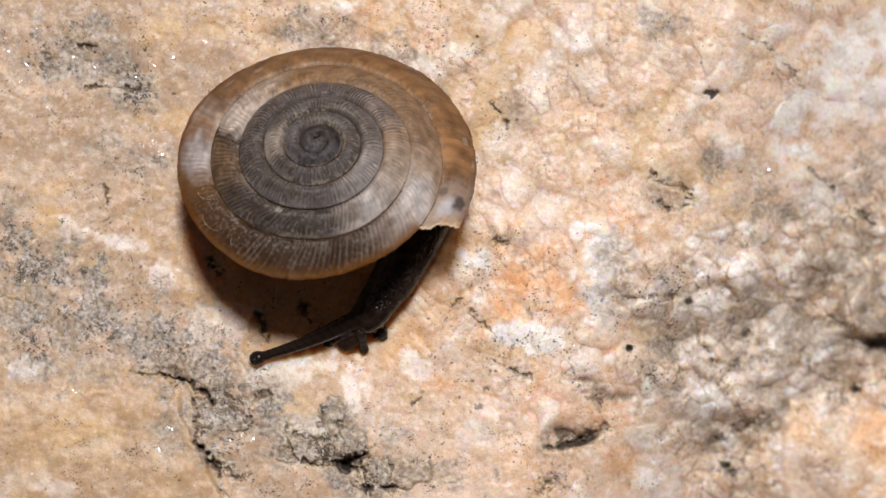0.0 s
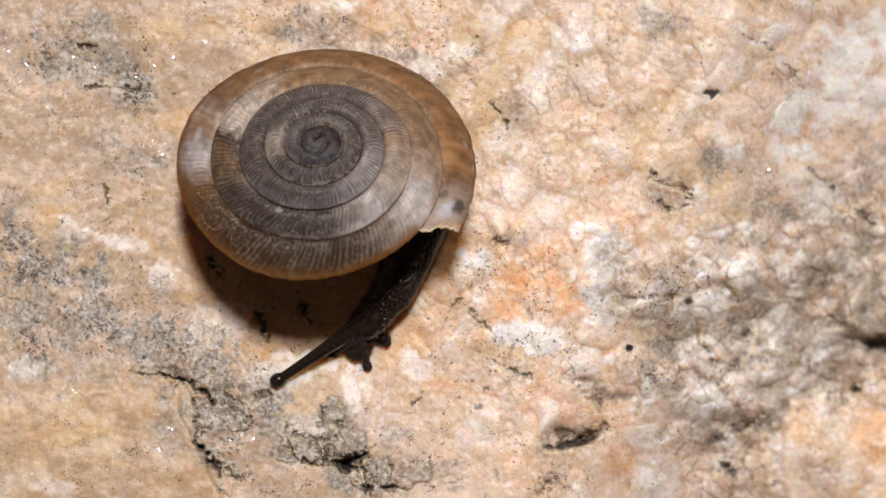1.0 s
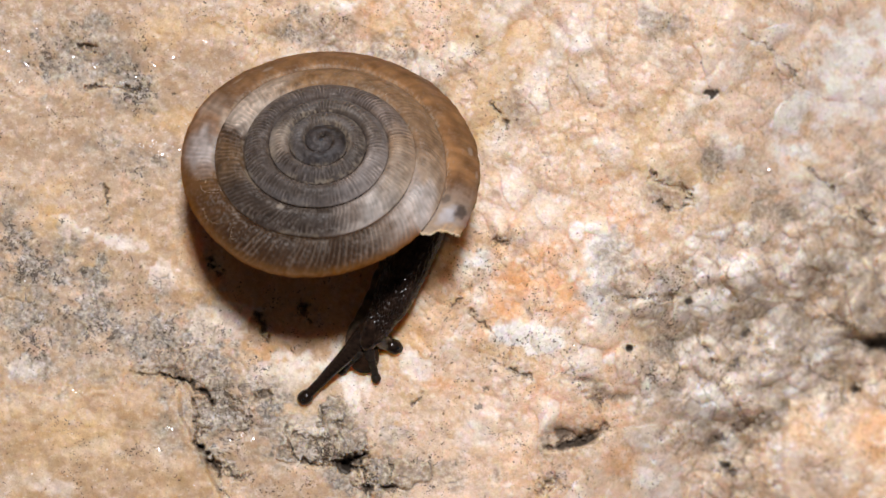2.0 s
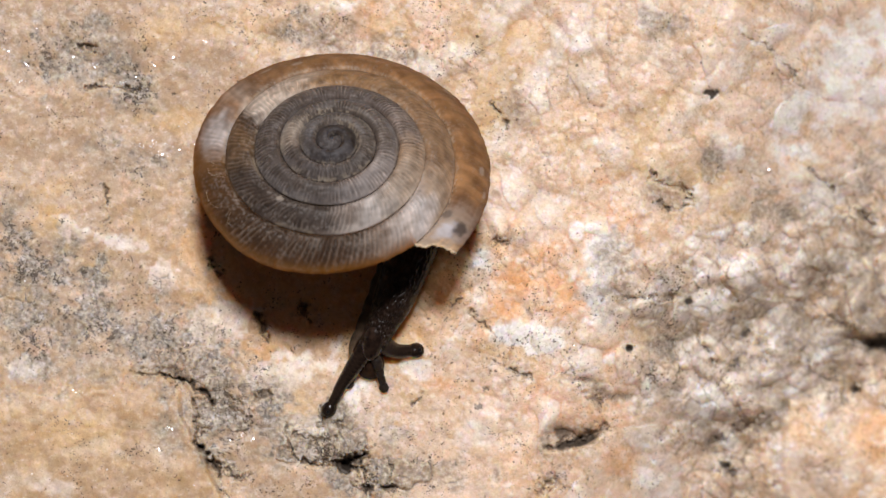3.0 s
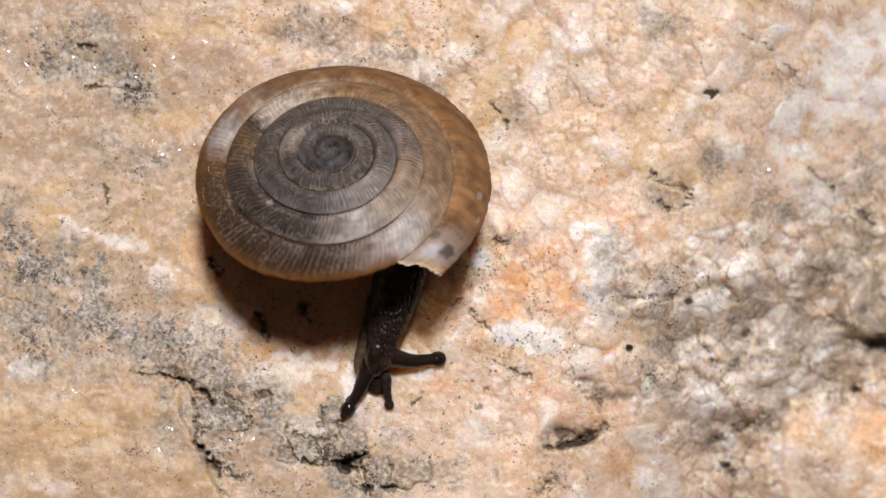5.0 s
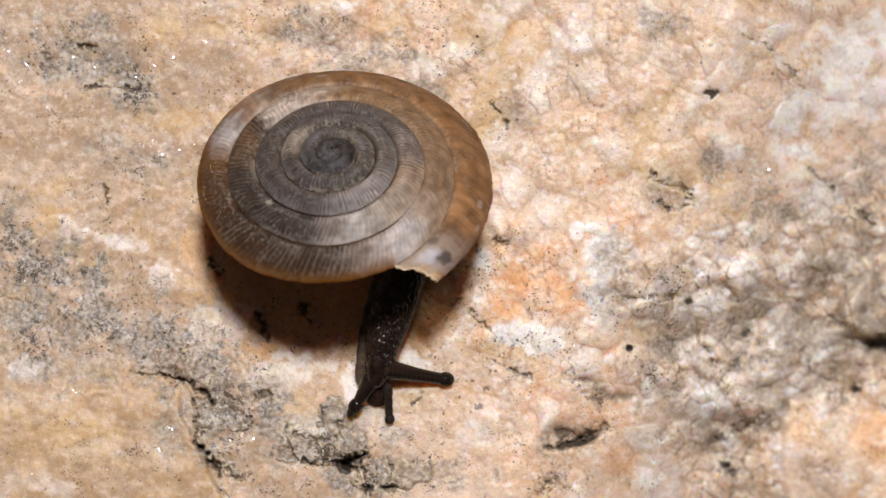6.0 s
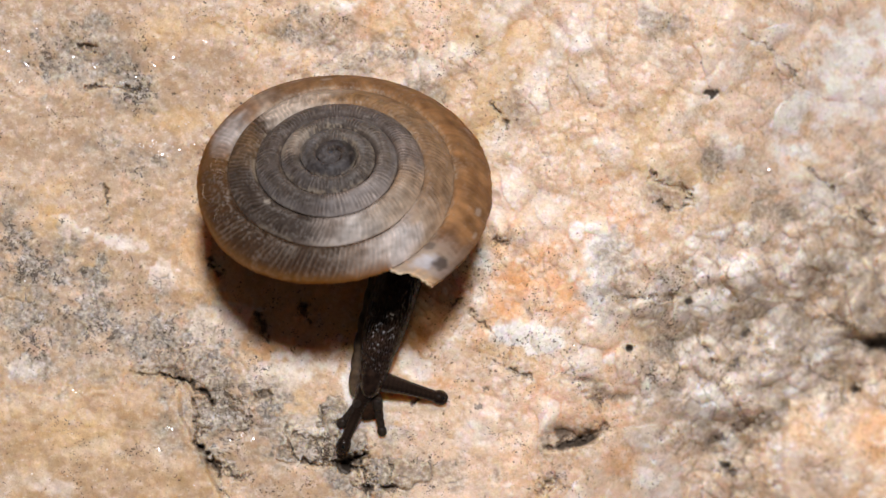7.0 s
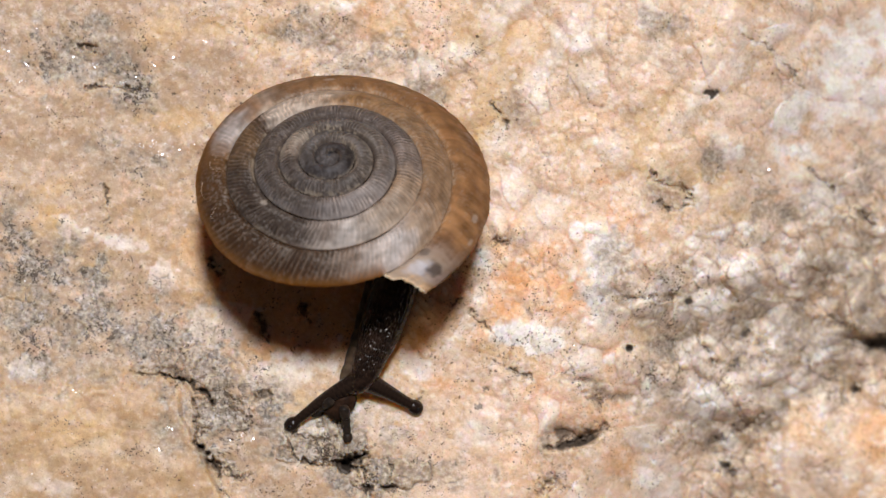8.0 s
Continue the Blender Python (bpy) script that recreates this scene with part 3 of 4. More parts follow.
    creases = [
        (3, 10, ((730, 720), (748, 702))), (2.5, 8, ((838, 552), (850, 575), (880, 590))),
        (3, 12, ((995, 850), (960, 872))), (4, 12, ((1035, 690), (1062, 712))),
        (2, 8, ((1100, 527), (1150, 528), (1186, 532))), (3, 10, ((1230, 590), (1260, 640))),
        (4, 10, ((1252, 786), (1297, 772), (1377, 722))), (6, 20, ((1270, 826), (1296, 838))), (5, 20, ((1530, 380), (1546, 400)))]
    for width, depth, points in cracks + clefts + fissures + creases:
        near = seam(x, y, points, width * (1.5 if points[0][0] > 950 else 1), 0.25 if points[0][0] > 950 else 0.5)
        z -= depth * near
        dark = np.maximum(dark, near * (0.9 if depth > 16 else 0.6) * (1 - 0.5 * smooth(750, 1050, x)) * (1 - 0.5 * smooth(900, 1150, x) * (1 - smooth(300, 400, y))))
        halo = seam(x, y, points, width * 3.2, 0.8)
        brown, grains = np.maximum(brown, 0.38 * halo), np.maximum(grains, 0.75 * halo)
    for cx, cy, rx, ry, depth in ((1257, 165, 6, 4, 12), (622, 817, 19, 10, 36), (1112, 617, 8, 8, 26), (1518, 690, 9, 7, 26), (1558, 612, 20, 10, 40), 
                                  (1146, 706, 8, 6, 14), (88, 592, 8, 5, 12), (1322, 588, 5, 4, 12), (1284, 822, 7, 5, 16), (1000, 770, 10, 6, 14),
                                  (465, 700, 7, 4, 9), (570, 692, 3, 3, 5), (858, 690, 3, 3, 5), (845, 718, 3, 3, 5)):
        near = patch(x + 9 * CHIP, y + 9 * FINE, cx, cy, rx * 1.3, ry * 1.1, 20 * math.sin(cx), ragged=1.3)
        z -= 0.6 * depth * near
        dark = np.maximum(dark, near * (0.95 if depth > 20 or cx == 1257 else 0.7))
    grey = grey * (1 - 0.75 * smooth(0.35, 0.75, white) * (x < 800))
    white *= 1 - 0.5 * grey
    white += (0.08 + 0.22 * knobby) * smooth(0.72, 0.9, sugar) * (1 - smooth(0.35, 0.6, q1)) * (1 - edge)
    tan = tan + 0.2 * (1 - smooth(0.1, 0.3, sugar)) * (1 - smooth(0.3, 0.6, q1)) * (1 - edge)
    pepper = (0.7 + 0.65 * np.clip(grey, 0, 1)) * (1 - 0.8 * smooth(820, 1050, x) * (1 - smooth(400, 560, y + 60 * SOFT)))
    # beyond, the bare rock rolls on in ever wider swells
    out = np.maximum(np.maximum(np.maximum(-60 - x, x - 1650), np.maximum(-60 - y, y - 940)), 0)
    for size in (900, 4000, 18000, 80000, 300000):
        z += smooth(0.4 * size, 1.6 * size, out) * 0.07 * size * (fbm(x, y, size, 3, 400) - 0.75)
    here = 1 - smooth(60, 700, out)
    sighted = (1 - here * np.clip(z, -600, 200) / FAR) * U
    verts = np.c_[(x - 784) * sighted, (441 - y) * sighted, z * U]
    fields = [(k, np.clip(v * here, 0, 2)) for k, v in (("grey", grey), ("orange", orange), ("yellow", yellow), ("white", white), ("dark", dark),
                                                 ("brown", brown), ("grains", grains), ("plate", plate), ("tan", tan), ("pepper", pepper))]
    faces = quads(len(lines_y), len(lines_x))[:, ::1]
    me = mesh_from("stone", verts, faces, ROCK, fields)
    ob = tagged(new("ground", me), "rough peach and grey quartzite rock with dark cracks", "rock", kind="structure")
    return ob, z.reshape(len(lines_y), len(lines_x))


STONE, HEIGHTS = build_stone()


def rock_height(x, y):
    return float(HEIGHTS[np.abs(lines_y - y).argmin(), np.abs(lines_x - x).argmin()])


# ---- the snail ----
def part(name, me, parent, label=""):
    ob = new(name, me)
    ob.parent = parent
    return tagged(ob, label)


SUTURE = ((0, 223.6), (60, 210.5), (120, 202), (180, 201), (240, 188.6), (300, 172), (360, 165.1), (420, 160), (480, 151.4), (540, 145.3), (600, 137.8),
          (660, 122), (720, 116.8), (780, 113.4), (840, 107.3), (900, 100.3), (960, 91.5), (1020, 82.5), (1080, 76.8), (1140, 74.5), (1200, 70.5), (1260, 64.5),
          (1320, 56.8), (1380, 48.5), (1440, 45), (1500, 42.3), (1560, 38.6), (1620, 33.8), (1680, 27.9), (1740, 22), (1800, 18), (1900, 12), (2000, 7), (2100, 3), (2200, 0.5), (2260, 0))
RIM = ((-10, 271), (0, 272), (45, 278), (90, 280), (130, 280), (160, 281), (190, 276), (220, 258), (250, 244), (285, 239), (330, 226), (360, 223.6))
DOME = ((0, 95), (10, 93), (24, 87), (50, 82), (100, 71), (155, 48), (209, 26), (250, -9), (290, -28))
# shell colour by angle behind the mouth; pale sectors also hold painted sheen
PIGMENT_SHEEN = ((0, 0.74, 0.57, 0.38), (4.5, 0.62, 0.43, 0.25), (6.5, 0.46, 0.43, 0.45), (11, 0.38, 0.36, 0.39), (15, 0.12, 0.10, 0.09), (22, 0.16, 0.11, 0.085), (35, 0.31, 0.182, 0.088), (150, 0.30, 0.172, 0.078),
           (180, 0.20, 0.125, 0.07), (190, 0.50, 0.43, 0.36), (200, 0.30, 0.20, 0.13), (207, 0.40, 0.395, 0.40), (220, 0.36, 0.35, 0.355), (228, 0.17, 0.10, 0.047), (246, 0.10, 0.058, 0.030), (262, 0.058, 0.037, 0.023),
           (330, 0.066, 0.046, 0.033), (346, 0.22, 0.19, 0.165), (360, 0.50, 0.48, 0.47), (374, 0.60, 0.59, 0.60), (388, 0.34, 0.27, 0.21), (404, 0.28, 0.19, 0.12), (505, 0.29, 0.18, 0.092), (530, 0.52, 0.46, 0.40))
PIGMENT_SHEEN += ((555, 0.56, 0.51, 0.46), (563, 0.06, 0.04, 0.03), (580, 0.14, 0.09, 0.05), (612, 0.050, 0.040, 0.035), (676, 0.050, 0.041, 0.037), (694, 0.24, 0.215, 0.20),
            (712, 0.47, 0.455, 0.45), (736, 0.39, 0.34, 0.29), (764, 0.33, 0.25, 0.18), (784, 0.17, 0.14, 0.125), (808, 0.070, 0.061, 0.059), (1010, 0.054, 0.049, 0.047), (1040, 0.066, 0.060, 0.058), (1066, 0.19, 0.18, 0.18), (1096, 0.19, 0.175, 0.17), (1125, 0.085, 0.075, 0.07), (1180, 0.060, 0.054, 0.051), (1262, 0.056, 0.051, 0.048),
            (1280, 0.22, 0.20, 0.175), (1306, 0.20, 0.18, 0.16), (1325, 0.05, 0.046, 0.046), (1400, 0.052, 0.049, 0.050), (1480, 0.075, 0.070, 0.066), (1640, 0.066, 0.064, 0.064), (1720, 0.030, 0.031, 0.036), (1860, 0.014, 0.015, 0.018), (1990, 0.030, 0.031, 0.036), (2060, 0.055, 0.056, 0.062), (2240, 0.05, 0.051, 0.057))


def smooth_curve(table, x):
    """A gently rounded line through the table."""
    a = np.array(table, float)
    fine = np.arange(a[0, 0], a[-1, 0] + 1, 2.0)
    v = np.interp(fine, a[:, 0], a[:, 1])
    k = np.hanning(25)
    v = np.convolve(np.pad(v, 12, mode="edge"), k / k.sum(), "valid")
    return np.interp(x, fine, v)


def blob(name, material, length, wide, high, bumps=0.0, seed=0, taper=0.0, flat=0.0, rings=26, sides=30, blunt=0.62):
    """A rounded, pebbly piece of skin along x, centred; taper narrows the +x end, flat levels its underside."""
    u, w = np.meshgrid(np.linspace(0, np.pi, rings), np.linspace(0, 2 * np.pi, sides + 1), indexing="ij")
    x = -np.cos(u)
    ring = np.sin(u) ** blunt * (1 - taper * (x + 1) / 2)
    y, z = ring * np.cos(w), ring * np.sin(w)
    z = np.where(z < 0, z * (1 - flat), z)
    co = np.stack([x * length, y * wide, z * high], -1)
    if bumps:
        g1, _, _ = cells((x * length).ravel() / 1.9 + seed, (w * (wide + high) / 2 * 0.999).ravel(), 4.6, 40 + seed)
        lift = (1 - smooth(0.0, 0.62, g1)).reshape(x.shape) * bumps * np.sin(u) ** 0.3
        n = np.stack([x * 0.2, y, z], -1)
        n /= np.maximum(np.linalg.norm(n, axis=-1, keepdims=True), 1e-6)
        co = co + n * lift[..., None]
    me = mesh_from(name, co.reshape(-1, 3) * U, quads(rings, sides + 1), material)
    return me


def build_shell(parent):
    """Turns wound round the axis; back is the angle behind the mouth, v runs across a turn from its seam outwards and under."""
    size = 0.972 * U
    step = 0.42
    back = np.arange(0, 2240, step)
    across = np.r_[np.linspace(0, 1, 26), np.linspace(1, 2, 22)[1:]]
    B, V = np.meshgrid(back, across, indexing="ij")
    r_in = smooth_curve(SUTURE, B)
    r_out = np.where(B < 360, smooth_curve(RIM, np.minimum(B, 360)), smooth_curve(SUTURE, np.maximum(B - 360, 0)))
    join = smooth(330, 390, B)
    width = r_out - r_in
    dome = np.array(DOME, float)
    drop = np.interp(r_out, dome[:, 0], dome[:, 1]) - 3
    z_in = np.interp(r_in, dome[:, 0], dome[:, 1]) - 3
    t = np.minimum(V, 1)
    bow = np.sin(np.pi * t ** 0.8)
    r = r_in + width * t
    z = z_in + (drop - z_in) * t ** 1.15 + width * (0.18 + 0.05 * smooth(500, 800, B) + 0.09 * smooth(820, 1000, B)) * bow
    # steep little step down into the seam, faint where the turns are brown
    faint = 1 - 0.65 * (1 - smooth(195, 225, B)) - 0.55 * smooth(375, 395, B) * (1 - smooth(515, 545, B)) - 0.3 * smooth(705, 720, B) * (1 - smooth(750, 780, B))
    z += -(3 + 1.5 * smooth(500, 700, B)) * faint * np.exp(-(t / 0.09) ** 2) * np.minimum(width / 30, 1)
    under = V > 1
    s = np.where(under, V - 1, 0) * np.pi
    deep = (16 + 20 * (1 - smooth(120, 260, B))) * np.clip(width / 52, 0.3, 1.0)
    reach = np.maximum(r_out - np.maximum(r_in * 0.45, 4), 6) * 0.5
    r = np.where(under, r_out - reach * (1 - np.cos(s)) * 1.0, r)
    z = np.where(under, drop - deep * np.sin(s) * (1 - 0.1 * s), z)
    z += 8 * smooth(150, 190, B) * (1 - smooth(235, 290, B)) * smooth(0.3, 1.0, t) * (1 - smooth(1.0, 1.6, V))
    # rounded keel
    keel = np.exp(-((V - 1) / 0.10) ** 2)
    r -= keel * 3.0 * (1 - join)
    # the fine radial ribs, slanting backwards, irregular
    slant = B + (4 * t + 4 * t * t) * (1 - 1.1 * smooth(690, 790, B))
    pace = np.cumsum(np.maximum(smooth_curve(SUTURE, np.maximum(back - 180, 0)), 30) * radians(step) / (9.6 - 3.4 * smooth(380, 900, back)))
    ribs = np.interp(slant, back, pace) + (0.3 + 0.25 * smooth(350, 500, B)) * vnoise(slant / 7, V * (3 - 2 * smooth(690, 780, B)), 8) + 0.5 * vnoise(slant / 40, V, 9)
    wave = np.cos(2 * np.pi * ribs)
    strength = np.clip(0.5 + 0.55 * vnoise(slant / 9, V * 3.5, 15) + 0.3 * vnoise(slant / 3, V * 7, 16), 0.05, 1.2) * np.clip(width / 30, 0.3, 1) * smooth(-0.02, 0.15, t) * (1 - 0.8 * smooth(0.86, 1.0, t))
    strength = strength * (1 - 0.9 * smooth(1600, 1720, B)) * (0.2 + 0.25 * smooth(195, 215, B) + 0.55 * smooth(235, 275, B)) * np.where((B > 385) & (B < 520), 0.55, 1.0) * (1 - 0.15 * smooth(700, 900, B))
    bump = (2.6 - 1.1 * smooth(500, 900, B)) * strength * np.maximum(wave, -0.6)
    z += bump * np.where(under, -0.6, 1)
    growth = 1.1 * vnoise(slant / 16, V * 0.8, 18)
    z += growth * ~under
    # frayed rim and mouth
    fray = vnoise(B / 1.7, V * 0 + 3, 91) + 0.8 * vnoise(B / 5, V * 0 + 3, 92)
    r += 0.8 * fray * np.exp(-((V - 1) / 0.25) ** 2) * (B < 362)
    torn = 1.1 * vnoise(V * 7, V * 0 + 2, 93) + 0.6 * vnoise(V * 17, V * 0 + 2, 94)
    theta = np.radians(torn * np.clip(1 - B / 5, 0, 1) - 40 + B + (13 * t + 8 * np.maximum(V - 1, 0)) * np.clip(1 - B / 70, 0, 1))
    verts = np.c_[(r * np.cos(theta)).ravel(), (r * np.sin(theta)).ravel(), z.ravel()] * size
    pig = np.array(PIGMENT_SHEEN)
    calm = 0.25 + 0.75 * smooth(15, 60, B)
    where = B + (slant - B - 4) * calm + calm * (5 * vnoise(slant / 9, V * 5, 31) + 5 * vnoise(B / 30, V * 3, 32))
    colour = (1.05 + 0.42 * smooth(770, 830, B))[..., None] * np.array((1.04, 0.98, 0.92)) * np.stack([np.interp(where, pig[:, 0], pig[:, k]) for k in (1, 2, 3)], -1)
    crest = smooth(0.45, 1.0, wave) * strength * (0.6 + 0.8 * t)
    rib = np.floor(ribs + 0.5)
    picked = smooth(0.45, 0.8, hashed(rib, 0 * rib, 7))
    bold = smooth(0.3, 0.95, wave) * picked * smooth(-0.45, 0.25, vnoise(V * 4.5, rib * 3.7, 87)) * smooth(0.08, 0.25, t) * (1 - smooth(0.88, 0.97, t)) * ~under
    colour = colour * (1 - 0.22 * (1 - smooth(150, 200, B)) * smooth(6, 14, B) - 0.10 * smooth(400, 415, B) * (1 - smooth(500, 530, B)))[..., None]
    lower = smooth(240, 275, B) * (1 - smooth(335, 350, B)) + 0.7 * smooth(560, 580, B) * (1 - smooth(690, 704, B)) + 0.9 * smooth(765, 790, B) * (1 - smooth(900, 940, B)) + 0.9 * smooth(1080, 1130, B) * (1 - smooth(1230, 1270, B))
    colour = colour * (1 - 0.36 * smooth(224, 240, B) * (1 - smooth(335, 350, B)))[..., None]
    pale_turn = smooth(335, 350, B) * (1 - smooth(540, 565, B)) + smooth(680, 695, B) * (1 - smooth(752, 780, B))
    ribbed = np.where(B < 215, 0.2, 1.0) * (1 - 0.7 * pale_turn) * np.where((B > 385) & (B < 520), 0.35, 1.0)
    # rib relief repeated in the colour: crests paler, grooves darker
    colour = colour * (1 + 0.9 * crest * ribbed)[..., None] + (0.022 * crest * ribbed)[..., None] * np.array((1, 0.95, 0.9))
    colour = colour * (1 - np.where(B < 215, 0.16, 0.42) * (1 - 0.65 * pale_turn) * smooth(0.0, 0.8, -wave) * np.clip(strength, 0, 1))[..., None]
    streak = vnoise(slant / 1.7, V * 1.5, 77) * 0.5 + 0.5 * vnoise(slant / 6, V * 4, 78)
    colour = colour * (1 + (0.22 + 0.25 * (1 - smooth(190, 230, B))) * streak)[..., None]
    growth_line = vnoise(slant / 3.2, V * 0.7, 72) + 0.6 * vnoise(slant / 9, V * 0.6, 73)
    colour = colour * (1 + 0.11 * (1 - smooth(200, 230, B)) * growth_line)[..., None]
    blotch = vnoise(B / 5, V * 7, 81) + 0.6 * vnoise(B / 2.2, V * 14, 82)
    colour = colour * (1 + 0.26 * blotch)[..., None]
    fleck = smooth(0.70, 0.84, vnoise(B * 0.9, V * 26, 83) + 0.35 * vnoise(B / 20, V * 4, 84))
    colour = colour + (0.3 * fleck * ~under)[..., None] * (np.array((0.42, 0.38, 0.34)) - colour)
    colour = colour + ((0.16 + 0.16 * smooth(740, 780, B)) * bold * lower)[..., None] * (np.array((0.48, 0.39, 0.30)) - colour)
    dots = smooth(0.66, 0.80, vnoise(B * 0.75, V * 18, 88) + 0.3 * vnoise(B / 15, V * 3, 89)) * lower * ~under
    colour = colour + (0.10 * dots)[..., None] * (np.array((0.46, 0.39, 0.32)) - colour)
    # groove shade painted along the seam, horn-coloured rim and underside
    seam_shade = (faint * np.exp(-(t / 0.045) ** 2))[..., None] * np.clip(width / 40, 0, 1)[..., None] * ~under[..., None]
    colour = colour * (1 - 0.35 * seam_shade)
    edge = (np.exp(-((V - 1.0) / 0.15) ** 2) * (B < 360) * smooth(185, 230, B))[..., None]
    colour = colour * (1 - 0.85 * edge) + edge * 0.85 * np.array((0.24, 0.122, 0.028))
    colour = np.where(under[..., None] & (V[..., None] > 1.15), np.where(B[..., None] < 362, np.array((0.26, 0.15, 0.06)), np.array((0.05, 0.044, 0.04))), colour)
    # yellowish crust caught in the inner seams
    girth = np.maximum(r_in, 12) * B / 57.3
    caught = smooth(1150, 1250, B) * (1 - smooth(1600, 1720, B))
    crust = smooth(0.05, 0.5, vnoise(girth / 3.0, t * width / 3.0, 63) + 0.7 * vnoise(girth / 40, V * 2, 64)) * (np.exp(-((t - 0.05) / (0.06 + 0.16 * caught)) ** 2) + 0.7 * np.exp(-((t - 0.97) / (0.07 + 0.12 * caught)) ** 2)) * (0.6 + 0.4 * smooth(500, 760, B)) * ~under
    colour = colour + (0.62 * crust)[..., None] * (np.array((0.46, 0.39, 0.29)) - colour)
    # pale dust and a bluish bloom over the worn turns
    dust = smooth(0.52, 0.72, vnoise(girth / 2.6, t * width / 2.6, 65) + 0.35 * vnoise(girth / 25, V * 3, 66)) * ~under
    colour = colour + (0.14 * dust)[..., None] * (np.array((0.50, 0.46, 0.41)) - colour)
    bloom = smooth(0.0, 0.6, vnoise(girth / 60, V * 2.2, 67) + 0.4 * vnoise(girth / 18, V * 5, 68)) * smooth(780, 860, B) * ~under
    colour = colour + (0.16 * bloom)[..., None] * (np.array((0.30, 0.295, 0.31)) - colour)
    # pale scars
    for b0, v0, rb, rv in ((159, 0.32, 3, 0.05), (46, 0.72, 2.5, 0.07), (34, 0.86, 2.2, 0.05), (92, 0.80, 2.2, 0.09), (640, 0.25, 3, 0.1), (172, 0.55, 3, 0.05)):
        spot = 1 - smooth(0.6, 1.2, np.hypot((B - b0) / rb, (V - v0) / rv) + 0.3 * streak)
        colour = colour + (spot * 0.6)[..., None] * (np.array((0.46, 0.40, 0.33)) - colour)
    # pale streaks, a bluish film and a dark stain behind the mouth
    flare = (1 - smooth(14, 32, B)) * smooth(-1.1, 0.4, vnoise(V * 16, B / 14, 71) + 0.5 * streak) * ~under
    colour = colour + (0.9 * flare * (1 - 0.6 * smooth(0.6, 0.95, t)))[..., None] * (np.array((0.56, 0.49, 0.41)) - colour)
    film = 1 - smooth(0.45, 1.2, np.hypot((B - 10) / 6.5, (V - 0.40) / 0.32) + 0.5 * streak)
    colour = colour + (0.85 * film)[..., None] * (np.array((0.50, 0.49, 0.52)) - colour)
    stain = 1 - smooth(0.3, 1.25, np.hypot((B - 13) / 4.6, (V - 0.70) / 0.17) + 0.7 * streak + 0.4 * blotch)
    stain = np.maximum(stain, 0.8 * (1 - smooth(0.5, 1.2, np.hypot((B - 20) / 3.5, (V - 0.15) / 0.16) + 0.4 * streak)))
    colour = colour + (0.9 * stain)[..., None] * (np.array((0.055, 0.045, 0.04)) - colour)
    opaque = np.maximum(film, stain)
    me = mesh_from("shell", verts, quads(len(back), len(across)), SHELL, (("pigment_sheen", np.clip(colour, 0.01, 1).reshape(-1, 3)), ("thin", ((1 - 0.6 * opaque) * (1 - 0.2 * smooth(200, 230, B)) * (1 - 0.35 * lower * (1 - smooth(0.85, 1.0, t))) * (0.40 - 0.1 * (1 - smooth(10, 45, B))) * (1 - 0.8 * np.exp(-(t / 0.06) ** 2)) * (1 - 0.8 * (V > 1.12) * smooth(60, 110, B)) + 0.5 * np.exp(-((V - 1.1) / 0.3) ** 2) * smooth(60, 110, B) * (B < 362)).ravel()),
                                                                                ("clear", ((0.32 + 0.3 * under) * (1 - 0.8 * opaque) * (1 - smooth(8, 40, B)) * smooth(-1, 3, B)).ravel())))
    ob = part("shell", me, parent, "flat coiled brown and grey shell with fine ribs")
    tip = part("apex", blob("apex", APEX, 10, 7.5, 7, 0.0, 1, 0.5), ob, "smooth pale grey first whorl")
    tip.matrix_basis = Matrix.Translation(Vector((1, 0, 87)) * size) @ Matrix.Rotation(0.7, 4, "Z")
    # the thickened edge of the mouth
    ring = verts.reshape(len(back), len(across), 3)[0, :40]
    w = np.linspace(0, 2 * np.pi, 9)
    tube = []
    for k, p in enumerate(ring):
        way = ring[min(k + 1, 39)] - ring[max(k - 1, 0)]
        way = way / np.linalg.norm(way)
        a = np.cross(way, (math.cos(radians(-35)), math.sin(radians(-35)), 0.4))
        a /= np.linalg.norm(a)
        b = np.cross(way, a)
        fat = (1.7 + 0.6 * math.sin(k * 1.7) + 0.4 * math.sin(k * 0.6)) * U
        tube.append(p + fat * (np.cos(w)[:, None] * a + np.sin(w)[:, None] * b))
    lip = mesh_from("lip", np.concatenate(tube), quads(40, 9), LIP)
    part("lip", lip, ob, "thin pale horn-coloured lip")
    # fibres stuck to the shell: angle and radius where each begins, its reach and curl
    for start, r0, sweep, reach, curl in ((-166, 222, 10, -26, 8), (-160, 214, 4, -22, -6), (-143, 224, -12, 6, 5), (-132, 222, -4, -10, 8), (49, 172, 3, -18, -3),
                                          (-20, 223, 9, -3, 2), (-8, 220, 8, 1, -2), (55, 226, 5, 3, 3), (-170, 228, 5, -14, -8)):
        tube = []
        for k in range(9):
            f = k / 8
            a, rr = radians(start + sweep * f), r0 + reach * f + curl * math.sin(3.1 * f)
            p = np.array((rr * math.cos(a), rr * math.sin(a), float(np.interp(rr, dome[:, 0], dome[:, 1])) + 9)) * size
            tube.append(p + 0.26 * U * np.c_[np.cos(w) * math.cos(a), np.cos(w) * math.sin(a), np.sin(w)])
        part("fibre", mesh_from("fibre", np.concatenate(tube), quads(9, 9), LIP), ob, "fine pale fibre")
    return ob


